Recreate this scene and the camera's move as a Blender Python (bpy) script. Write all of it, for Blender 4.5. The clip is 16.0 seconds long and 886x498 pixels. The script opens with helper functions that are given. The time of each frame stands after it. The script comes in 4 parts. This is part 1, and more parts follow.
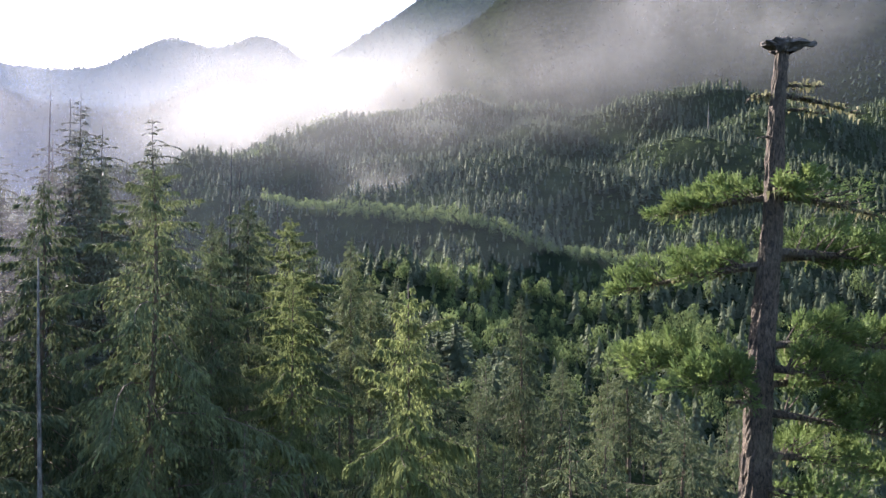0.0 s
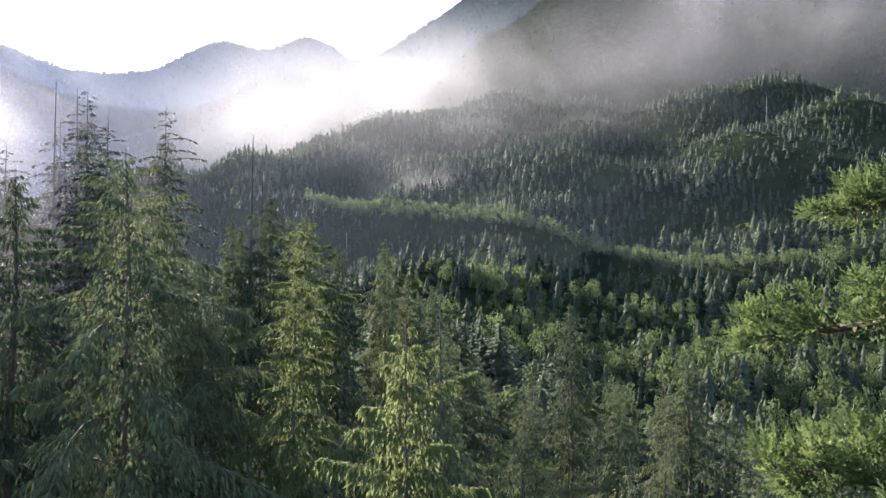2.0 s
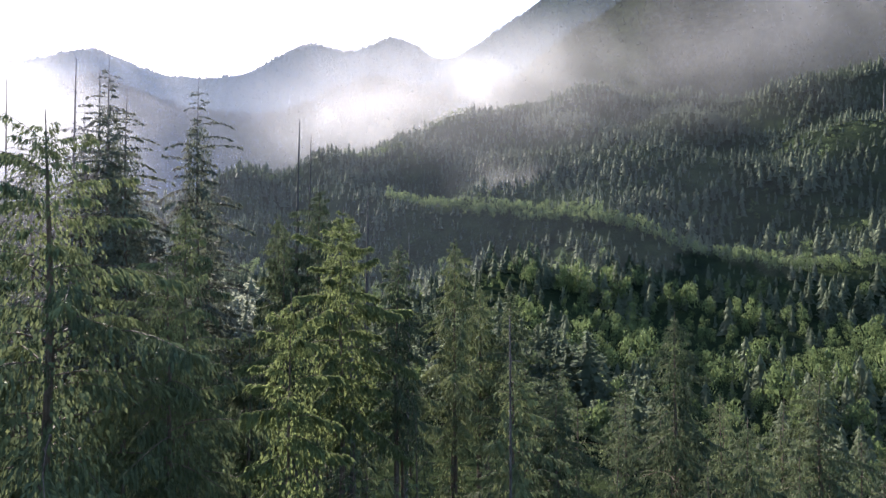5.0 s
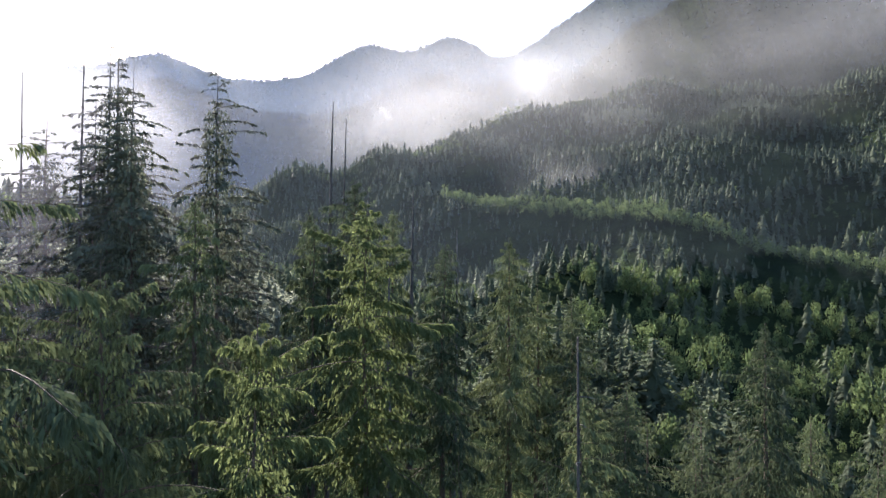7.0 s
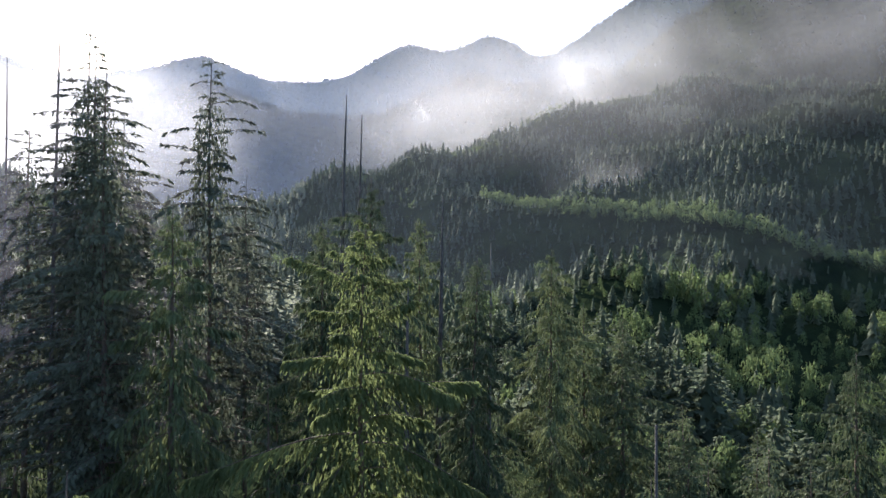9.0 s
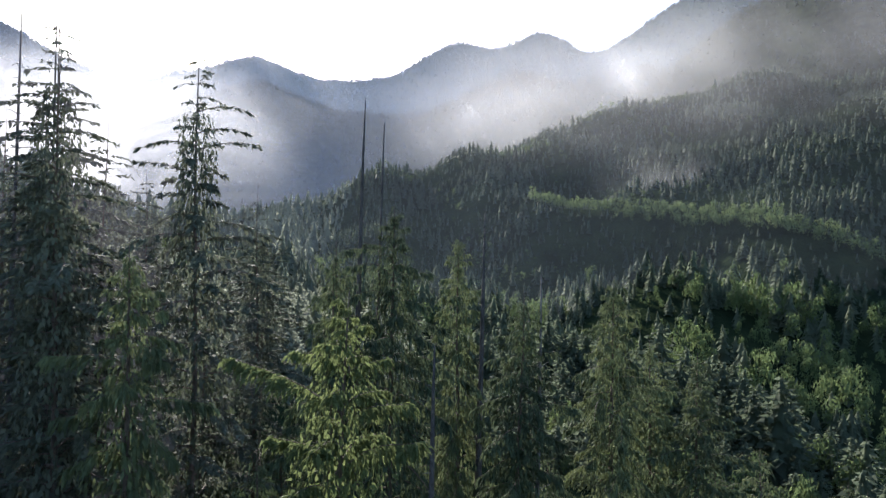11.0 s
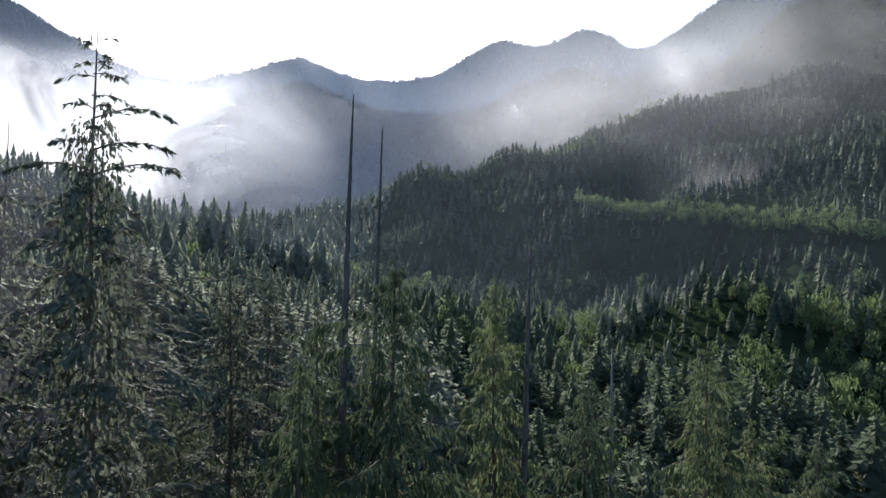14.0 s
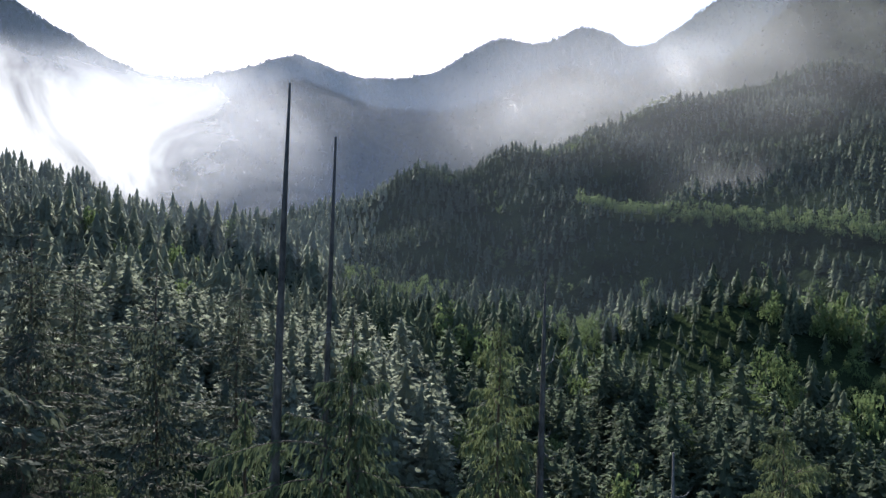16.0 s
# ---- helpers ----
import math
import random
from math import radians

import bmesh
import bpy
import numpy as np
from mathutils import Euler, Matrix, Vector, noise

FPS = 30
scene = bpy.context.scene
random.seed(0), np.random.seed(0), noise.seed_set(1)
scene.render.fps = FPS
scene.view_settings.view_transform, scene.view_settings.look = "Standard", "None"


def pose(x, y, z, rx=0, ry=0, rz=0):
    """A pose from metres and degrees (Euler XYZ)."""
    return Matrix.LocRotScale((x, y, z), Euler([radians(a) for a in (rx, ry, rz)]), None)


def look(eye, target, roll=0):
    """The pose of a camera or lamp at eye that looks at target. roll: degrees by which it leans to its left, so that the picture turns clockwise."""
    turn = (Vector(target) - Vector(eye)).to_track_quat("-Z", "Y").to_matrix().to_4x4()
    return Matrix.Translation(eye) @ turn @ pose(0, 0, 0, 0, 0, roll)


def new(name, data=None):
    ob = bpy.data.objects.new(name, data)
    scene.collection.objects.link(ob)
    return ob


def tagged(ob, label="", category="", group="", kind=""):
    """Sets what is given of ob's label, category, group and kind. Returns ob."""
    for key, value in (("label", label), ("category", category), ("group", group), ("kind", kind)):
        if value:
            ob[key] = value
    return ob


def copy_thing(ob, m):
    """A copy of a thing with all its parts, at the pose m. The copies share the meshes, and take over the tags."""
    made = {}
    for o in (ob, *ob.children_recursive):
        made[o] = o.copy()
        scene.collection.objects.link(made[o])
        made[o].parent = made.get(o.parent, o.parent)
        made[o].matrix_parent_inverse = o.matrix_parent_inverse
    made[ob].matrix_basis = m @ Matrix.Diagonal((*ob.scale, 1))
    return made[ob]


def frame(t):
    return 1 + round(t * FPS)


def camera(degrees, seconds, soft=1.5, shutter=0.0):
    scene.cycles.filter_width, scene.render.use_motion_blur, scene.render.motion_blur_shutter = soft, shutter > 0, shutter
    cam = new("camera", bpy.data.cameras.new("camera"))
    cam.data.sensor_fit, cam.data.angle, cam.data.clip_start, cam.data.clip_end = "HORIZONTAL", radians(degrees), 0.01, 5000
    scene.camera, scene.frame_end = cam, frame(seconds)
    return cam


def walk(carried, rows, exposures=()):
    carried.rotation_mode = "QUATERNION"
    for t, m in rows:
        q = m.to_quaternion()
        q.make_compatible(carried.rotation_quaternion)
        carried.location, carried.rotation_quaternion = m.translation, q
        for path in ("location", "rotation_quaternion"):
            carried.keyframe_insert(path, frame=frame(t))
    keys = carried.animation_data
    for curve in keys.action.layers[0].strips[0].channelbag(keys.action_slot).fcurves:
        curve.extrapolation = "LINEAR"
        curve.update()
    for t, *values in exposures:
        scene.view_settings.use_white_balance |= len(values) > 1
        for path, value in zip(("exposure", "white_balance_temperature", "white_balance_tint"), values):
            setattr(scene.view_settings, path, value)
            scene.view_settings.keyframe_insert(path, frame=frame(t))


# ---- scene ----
cam = camera(63.0, 16.0, soft=1.4)
PATH = [
    (0, (-10.138, 2.297, 42.807), (-9.377, 4.146, 42.839), -0.1),
    (0.5, (-9.109, 4.216, 42.967), (-8.378, 6.077, 42.999), -0.1),
    (1, (-8.158, 6.143, 43.105), (-7.455, 8.015, 43.136), -0.0),
    (1.5, (-7.201, 8.114, 43.252), (-6.528, 9.997, 43.282), 0.0),
    (2, (-6.224, 10.191, 43.342), (-5.583, 12.085, 43.372), 0.0),
    (2.5, (-5.33, 12.199, 43.452), (-4.722, 14.104, 43.481), 0.2),
    (3, (-4.483, 14.07, 43.581), (-3.91, 15.986, 43.609), 0.2),
    (3.5, (-3.612, 16.171, 43.687), (-3.077, 18.098, 43.714), 0.3),
    (4, (-2.791, 18.134, 43.833), (-2.295, 20.071, 43.859), 0.2),
    (6.5, (0.379, 28.745, 43.8), (0.675, 30.723, 43.827), 0.4),
    (7, (0.896, 30.926, 43.928), (1.156, 32.909, 43.954), 0.4),
    (7.5, (1.351, 33.256, 44.127), (1.58, 35.242, 44.152), 0.5),
    (8, (1.855, 35.348, 44.439), (2.061, 37.337, 44.465), 0.6),
    (8.5, (2.32, 37.541, 44.83), (2.499, 39.532, 44.855), 0.5),
    (9, (2.717, 39.709, 45.335), (2.867, 41.703, 45.36), 0.5),
    (11.5, (4.166, 52.084, 48.491), (4.15, 54.084, 48.507), 1.0),
    (12, (4.317, 54.451, 49.033), (4.269, 56.45, 49.048), 1.0),
    (12.5, (4.517, 56.622, 49.501), (4.437, 58.62, 49.518), 0.9),
    (13, (4.669, 59.034, 50.026), (4.566, 61.031, 50.042), 0.9),
    (13.5, (4.781, 61.372, 50.445), (4.678, 63.369, 50.459), 1.0),
    (14, (4.789, 63.969, 50.836), (4.687, 65.966, 50.85), 1.0),
    (14.5, (4.751, 66.616, 51.273), (4.651, 68.613, 51.285), 1.0),
    (15, (4.725, 69.153, 51.785), (4.626, 71.151, 51.796), 1.0),
    (15.5, (4.677, 71.763, 52.349), (4.579, 73.76, 52.358), 1.0),
    (16, (4.602, 74.259, 52.889), (4.505, 76.256, 52.897), 1.1),
]
walk(cam, [(t, look(eye, target, roll)) for t, eye, target, roll in PATH],
     exposures=[(0.0, 2.30, 6750, 20), (4.0, 2.03, 6650, 19), (9.0, 1.68, 6450, 15), (16.0, 1.20, 6200, 12)])
# The path ends here; below are light, materials, ground, woods, single trees and mist.

# ---------------------------------------------------------------- light
SUN_AZ, SUN_EL = 16.0, 22.5          # degrees left of +y, and above the horizon
world = bpy.data.worlds.new("world")
scene.world = world
world.use_nodes = True
wn = world.node_tree
sky = wn.nodes.new("ShaderNodeTexSky")
sky.sky_type = "NISHITA"
sky.sun_disc = False
sky.sun_elevation = radians(SUN_EL)
sky.sun_rotation = radians(-SUN_AZ)
sky.air_density, sky.dust_density, sky.ozone_density = 1.1, 1.8, 3.6
wn.nodes["Background"].inputs["Strength"].default_value = 0.115
wn.links.new(sky.outputs[0], wn.nodes["Background"].inputs["Color"])
sun_data = bpy.data.lights.new("sun", "SUN")
sun_data.energy, sun_data.angle, sun_data.color = 5.0, radians(0.6), (1.0, 0.95, 0.86)
sun = new("sun", sun_data)
to_sun = Vector((-math.sin(radians(SUN_AZ)) * math.cos(radians(SUN_EL)),
                 math.cos(radians(SUN_AZ)) * math.cos(radians(SUN_EL)), math.sin(radians(SUN_EL))))
sun.matrix_world = look(Vector((0, 0, 300)) + to_sun * 100, (0, 0, 300))

# ---------------------------------------------------------------- materials


def shader(name):
    m = bpy.data.materials.new(name)
    m.use_nodes = True
    nt = m.node_tree
    return m, nt, nt.nodes["Principled BSDF"], nt.nodes["Material Output"]


def ramp(nt, source, stops):
    r = nt.nodes.new("ShaderNodeValToRGB")
    e = r.color_ramp.elements
    e[0].position, e[0].color = stops[0][0], (*stops[0][1], 1)
    e[1].position, e[1].color = stops[-1][0], (*stops[-1][1], 1)
    for p, c in stops[1:-1]:
        e.new(p).color = (*c, 1)
    nt.links.new(source, r.inputs[0])
    return r.outputs[0]


def noise_tex(nt, scale, detail=4.0, coord="Object", rough=0.6, stretch=None):
    tc = nt.nodes.new("ShaderNodeTexCoord")
    n = nt.nodes.new("ShaderNodeTexNoise")
    n.inputs["Scale"].default_value, n.inputs["Detail"].default_value = scale, detail
    n.inputs["Roughness"].default_value = rough
    src = tc.outputs[coord]
    if stretch:
        mp = nt.nodes.new("ShaderNodeMapping")
        mp.inputs["Scale"].default_value = stretch
        nt.links.new(src, mp.inputs[0])
        src = mp.outputs[0]
    nt.links.new(src, n.inputs["Vector"])
    return n.outputs["Fac"]


def math_node(nt, op, a, b=None):
    n = nt.nodes.new("ShaderNodeMath")
    n.operation = op
    for i, v in enumerate((a, b)):
        if v is None:
            continue
        if isinstance(v, (int, float)):
            n.inputs[i].default_value = v
        else:
            nt.links.new(v, n.inputs[i])
    return n.outputs[0]


def foliage(name, dark, mid, light, trans=0.35, scale=0.5, spec=0.15):
    """Leaves and needles: a varied green that also lets light through."""
    m, nt, bsdf, out = shader(name)
    geo = nt.nodes.new("ShaderNodeNewGeometry")
    info = nt.nodes.new("ShaderNodeObjectInfo")
    a = math_node(nt, "MULTIPLY", geo.outputs["Random Per Island"], 0.14)
    b = math_node(nt, "MULTIPLY", noise_tex(nt, scale, 3.0), 0.85)
    c = math_node(nt, "MULTIPLY", info.outputs["Random"], 0.30)
    f = math_node(nt, "SUBTRACT", math_node(nt, "ADD", math_node(nt, "ADD", a, b), c), 0.16)
    col = ramp(nt, f, [(0.0, dark), (0.5, mid), (1.0, light)])
    nt.links.new(col, bsdf.inputs["Base Color"])
    bsdf.inputs["Roughness"].default_value = 0.72
    bsdf.inputs["Specular IOR Level"].default_value = spec
    tr = nt.nodes.new("ShaderNodeBsdfTranslucent")
    nt.links.new(col, tr.inputs["Color"])
    mix = nt.nodes.new("ShaderNodeMixShader")
    mix.inputs[0].default_value = trans
    nt.links.new(bsdf.outputs[0], mix.inputs[1])
    nt.links.new(tr.outputs[0], mix.inputs[2])
    nt.links.new(mix.outputs[0], out.inputs["Surface"])
    return m


def bark(name, dark, light, scale=3.0, depth=0.6, lichen=None):
    m, nt, bsdf, out = shader(name)
    f = noise_tex(nt, scale, 6.0, stretch=(1, 1, 0.40), rough=0.78)
    col = ramp(nt, f, [(0.38, dark), (0.64, light)])
    if lichen:
        g = noise_tex(nt, 1.3, 3.0)
        mix = nt.nodes.new("ShaderNodeMix")
        mix.data_type = "RGBA"
        nt.links.new(ramp(nt, g, [(0.52, (0, 0, 0)), (0.75, (0.4, 0.4, 0.4))]), mix.inputs[0])
        nt.links.new(col, mix.inputs[6])
        mix.inputs[7].default_value = (*lichen, 1)
        col = mix.outputs[2]
    nt.links.new(col, bsdf.inputs["Base Color"])
    bsdf.inputs["Roughness"].default_value = 0.9
    bump = nt.nodes.new("ShaderNodeBump")
    bump.inputs["Strength"].default_value, bump.inputs["Distance"].default_value = depth, 0.12
    nt.links.new(f, bump.inputs["Height"])
    nt.links.new(bump.outputs[0], bsdf.inputs["Normal"])
    return m


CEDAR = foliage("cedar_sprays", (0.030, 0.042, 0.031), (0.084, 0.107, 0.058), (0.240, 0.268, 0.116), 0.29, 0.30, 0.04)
# brighter copy of the cedar sprays, with sunlight painted into the colour
LIT_CEDAR = foliage("lit_cedar_sprays", (0.056, 0.075, 0.034), (0.142, 0.172, 0.070), (0.335, 0.375, 0.148), 0.48, 0.4, 0.04)
HEMLOCK = foliage("hemlock_needles", (0.036, 0.046, 0.038), (0.090, 0.105, 0.074), (0.215, 0.230, 0.160), 0.30, 0.35, 0.04)
FIR = foliage("fir_needles", (0.034, 0.058, 0.024), (0.098, 0.146, 0.052), (0.250, 0.305, 0.108), 0.32, 1.6, 0.06)
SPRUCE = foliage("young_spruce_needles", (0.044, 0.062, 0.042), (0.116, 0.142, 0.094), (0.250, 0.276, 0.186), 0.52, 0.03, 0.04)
# spruce needles lightened: backlit sun on the left spur put into the colour
SUNLIT_SPRUCE = foliage("sunlit_spruce_needles", (0.085, 0.100, 0.076), (0.195, 0.215, 0.160), (0.340, 0.360, 0.280), 0.54, 0.05, 0.04)
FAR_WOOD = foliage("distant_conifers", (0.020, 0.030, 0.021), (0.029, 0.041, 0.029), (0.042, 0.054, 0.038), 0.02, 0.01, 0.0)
ALDER = foliage("alder_leaves", (0.052, 0.080, 0.034), (0.122, 0.162, 0.068), (0.222, 0.270, 0.112), 0.38, 0.10, 0.04)
BARK = bark("fir_bark", (0.010, 0.008, 0.007), (0.150, 0.112, 0.084), 13.0, 1.0, (0.13, 0.12, 0.09))
CEDAR_BARK = bark("cedar_bark", (0.045, 0.034, 0.027), (0.160, 0.115, 0.085), 4.0, 0.7)
DEAD = bark("weathered_dead_wood", (0.050, 0.046, 0.042), (0.200, 0.185, 0.170), 4.0, 0.5)
CHAR = bark("dark_dead_wood", (0.030, 0.026, 0.024), (0.120, 0.105, 0.095), 4.0, 0.6)
MOSS = foliage("hanging_moss", (0.090, 0.088, 0.050), (0.170, 0.168, 0.092), (0.260, 0.255, 0.145), 0.35, 3.0)

FLOOR, _nt, _b, _o = shader("forest_floor")
_c = ramp(_nt, noise_tex(_nt, 0.06, 6.0), [(0.30, (0.010, 0.016, 0.009)), (0.55, (0.022, 0.032, 0.015)), (0.75, (0.040, 0.050, 0.022))])
_nt.links.new(_c, _b.inputs["Base Color"])
_b.inputs["Roughness"].default_value = 0.95
_b.inputs["Specular IOR Level"].default_value = 0.0
_bp = _nt.nodes.new("ShaderNodeBump")
_bp.inputs["Strength"].default_value, _bp.inputs["Distance"].default_value = 0.8, 1.5
_nt.links.new(noise_tex(_nt, 0.35, 5.0), _bp.inputs["Height"])
_nt.links.new(_bp.outputs[0], _b.inputs["Normal"])

# ---------------------------------------------------------------- ground
CX, CY = 0.0, 60.0                   # the middle of the polar ground sheet


def soft_max(a, b, k):
    return np.logaddexp(a / k, b / k) * k


def bell(a, mid, width):
    return np.exp(-((a - mid) / width) ** 2)


def wave(x, y, size, seed):
    """Smooth rolling unevenness of about -1 to 1."""
    r = np.random.RandomState(seed)
    out = 0
    for i in range(5):
        a, p = r.uniform(0, 2 * math.pi), r.uniform(0, 2 * math.pi)
        s = size * r.uniform(0.6, 1.6)
        out = out + np.sin((x * math.cos(a) + y * math.sin(a)) / s * 2 * math.pi + p)
    return out / 2.6


def skyline(deg):
    """Tangent of the far skyline's height over its distance, by bearing to the right of +y."""
    t = 0.2490 + 0.0011 * deg
    t = t + 0.0466 * bell(deg, 1.4, 3.6) + 0.0530 * bell(deg, 8.2, 3.3) + 0.0330 * bell(deg, -14.6, 3.6) + 0.0060 * bell(deg, -19.6, 1.6)
    t = t + 0.0100 * np.log1p(np.exp(np.clip((-25.4 - deg) / 0.8, -30, 60))) * 0.8
    t = t + 0.0118 * np.log1p(np.exp(np.clip((deg - 12.1) / 0.4, -30, 200))) * 0.4
    return np.minimum(t, 0.47)


GRADE = ((56, 434), (88, 409), (109, 380), (123, 348), (137, 313), (152, 296), (170, 282), (180, 256), (225, 222))
SPUR = ((-48, 346), (-22, 358), (12, 372), (34, 380))


def from_line(x, y, line):
    """Distance from a line across the slope, and the side of it: below 0 on its downhill side."""
    best, below = np.full(np.shape(x), 1e9), np.zeros(np.shape(x))
    for (ax, ay), (bx, by) in zip(line[:-1], line[1:]):
        ux, uy = bx - ax, by - ay
        s = np.clip(((x - ax) * ux + (y - ay) * uy) / (ux * ux + uy * uy), 0, 1)
        d = np.hypot(x - ax - s * ux, y - ay - s * uy)
        nx, ny = (-uy, ux) if -uy * 0.25 + ux * 0.32 > 0 else (uy, -ux)
        below = np.where(d < best, (x - ax) * nx + (y - ay) * ny, below)
        best = np.minimum(best, d)
    return best, below


def height(x, y):
    """The ground: a creek valley between a near bank and a far slope, with mountains behind."""
    x, y = np.asarray(x, float), np.asarray(y, float)
    left = 13.0 - 0.20 * x + 0.08 * np.maximum(0, -70 - x) + 0.075 * np.maximum(0, y - 100)
    left = left - 0.55 * np.log1p(np.exp(np.clip((y - 405.0) / 18.0, -30, 60))) * 18.0
    left = left + 3.0 * wave(x, y, 90, 3)
    far = -82.0 + 0.25 * x + 0.32 * y
    crest = y - (585.0 + 0.30 * x)
    fall = 26.0 * np.log1p(np.exp(np.clip(crest / 26.0, -30, 30)))
    far = far - fall * 0.75 * (1 / (1 + np.exp((x - 250) / 60.0)))
    far = far + (8.0 * wave(x, y, 150, 5) + 5.5 * wave(x, y, 62, 6)) * np.clip((y - 150) / 150, 0, 1)
    far = far + 19.0 * np.exp(-((crest + 22.0) / 85.0) ** 2) / (1 + np.exp(np.clip((x - 215.0) / 38.0, -30, 30)))
    d, side = from_line(x, y, GRADE)
    far = far - np.where(side < 0, 11.0, 6.0) * (1 - np.exp(-(d / 20.0) ** 2)) * np.exp(-(d / 75.0) ** 2)
    d, side = from_line(x, y, SPUR)
    far = far + 7.0 * np.exp(-(d / 26.0) ** 2) - np.where(side < 0, 9.0, 2.0) * (1 - np.exp(-(d / 16.0) ** 2)) * np.exp(-(d / 55.0) ** 2)
    near = soft_max(left, far, 7.0)
    dx, dy = x - CX, y - CY
    r = np.hypot(dx, dy) + 1e-6
    deg = np.degrees(np.arctan2(dx, dy))
    top_r = 1900.0 + 90.0 * np.sin(deg / 9.0)
    top = 50.0 + top_r * skyline(deg)
    top = np.where(np.abs(deg) > 80, 120 + (top - 120) * np.clip((130 - np.abs(deg)) / 50, 0, 1), top)
    rise = np.clip((r - 750) / (top_r - 750), 0, 1.0)
    mount = 40.0 + (top - 40.0) * rise ** 1.15 + 22.0 * wave(x, y, 330, 9) * rise * (1 - rise) * 2
    over = np.maximum(0, r - top_r)
    mount = mount - 0.25 * over
    ahead = np.clip((r - 600) / 250, 0, 1)
    z = np.where(ahead > 0, soft_max(near * (1 - ahead * (near > mount)) + mount * ahead * (near > mount), mount * ahead + near * (1 - ahead), 12.0) - 8.3, near)
    behind = np.clip((-dy - 60) / 300, 0, 1)
    return z * (1 - behind) + behind * (10 + 4 * wave(x, y, 200, 4))


def part(name, verts, faces, material, parent=None, label="", smooth=False):
    me = bpy.data.meshes.new(name)
    me.from_pydata([tuple(v) for v in verts] if not isinstance(verts, np.ndarray) else verts.tolist(), [],
                   faces if isinstance(faces, list) else faces.tolist())
    me.materials.append(material)
    if smooth:
        me.polygons.foreach_set("use_smooth", [True] * len(me.polygons))
    me.update()
    ob = new(name, me)
    if parent:
        ob.parent = parent
    if label:
        tagged(ob, label)
    return ob


angles = np.radians(np.arange(0, 360, 1.0))
radii = np.sort(np.concatenate([[0.5], np.geomspace(6, 3600, 150), np.linspace(1790, 2010, 23)]))
A, R = np.meshgrid(angles, radii)
GX, GY = CX + R * np.sin(A), CY + R * np.cos(A)
GZ = height(GX, GY)
gv = np.stack([GX.ravel(), GY.ravel(), GZ.ravel()], 1)
n = len(angles)
gf = [[i * n + j, i * n + (j + 1) % n, (i + 1) * n + (j + 1) % n, (i + 1) * n + j] for i in range(len(radii) - 1) for j in range(n)]
gf.append(list(range(n))[::-1])
ground = part("ground", gv, gf, FLOOR, smooth=True)
tagged(ground, "dark mossy forest floor of a mountain valley", "ground", kind="structure")

# ---------------------------------------------------------------- tree shapes


def tube(points, radii_, sides=8, wobble=0.0, rs=None):
    """A tapered tube along points; returns vertices and faces."""
    v, f = [], []
    pts = [Vector(p) for p in points]
    for i, p in enumerate(pts):
        d = (pts[min(i + 1, len(pts) - 1)] - pts[max(i - 1, 0)]).normalized()
        u = d.orthogonal().normalized() if abs(d.z) < 0.9 else Vector((1, 0, 0)).cross(d).normalized()
        w = d.cross(u)
        for k in range(sides):
            a = 2 * math.pi * k / sides
            rr = radii_[i] * (1 + (rs.uniform(-wobble, wobble) if rs else 0))
            v.append(p + (u * math.cos(a) + w * math.sin(a)) * rr)
    for i in range(len(pts) - 1):
        for k in range(sides):
            a, b = i * sides + k, i * sides + (k + 1) % sides
            f.append([a, b, b + sides, a + sides])
    f.append(list(range(sides))[::-1])
    f.append([(len(pts) - 1) * sides + k for k in range(sides)])
    return [tuple(q) for q in v], f


def merge(pieces):
    v, f = [], []
    for pv, pf in pieces:
        o = len(v)
        v.extend(pv)
        f.extend([[i + o for i in q] for q in pf])
    return v, f


class Leaves:
    """Collects many small sprays as one mesh, with numpy."""

    def __init__(self):
        self.v, self.f, self.n = [], [], 0

    def spray(self, base, axis, side, length, width, lobes=4, rs=None):
        """A ragged flat frond: narrow lobes on both sides of an axis."""
        tip = base + axis * length
        for i in range(lobes):
            s = (i + 0.15) / lobes
            p = base + axis * (length * s)
            q = base + axis * (length * min(1.0, s + 0.34))
            sg = 1 if i % 2 else -1
            out = p + side * (sg * width * (1.15 - 0.75 * s)) + axis * (length * (0.30 + 0.1 * rs.rand()))
            self.v += [p, q, out]
            self.f.append([self.n, self.n + 1, self.n + 2])
            self.n += 3
        p = base + axis * (length * 0.55)
        self.v += [p - side * width * 0.28, p + side * width * 0.28, tip]
        self.f.append([self.n, self.n + 1, self.n + 2])
        self.n += 3

    def mesh(self):
        return np.array(self.v), self.f


def unit(v):
    return v / (np.linalg.norm(v) + 1e-9)


def units(v):
    return v / (np.linalg.norm(v, axis=-1, keepdims=True) + 1e-9)


def blades(base, go, cross, length, width, bend):
    """Leaf sprays as folded kites, one a row: from base along go, bending down towards the tip. Returns vertices."""
    L, W = length[:, None], width[:, None]
    mid = base + go * L * 0.48
    tip = mid + units(go + np.array([0, 0, -1.0]) * bend[:, None]) * L * 0.62
    return np.stack([base, mid + cross * W, tip, mid - cross * W], 1)


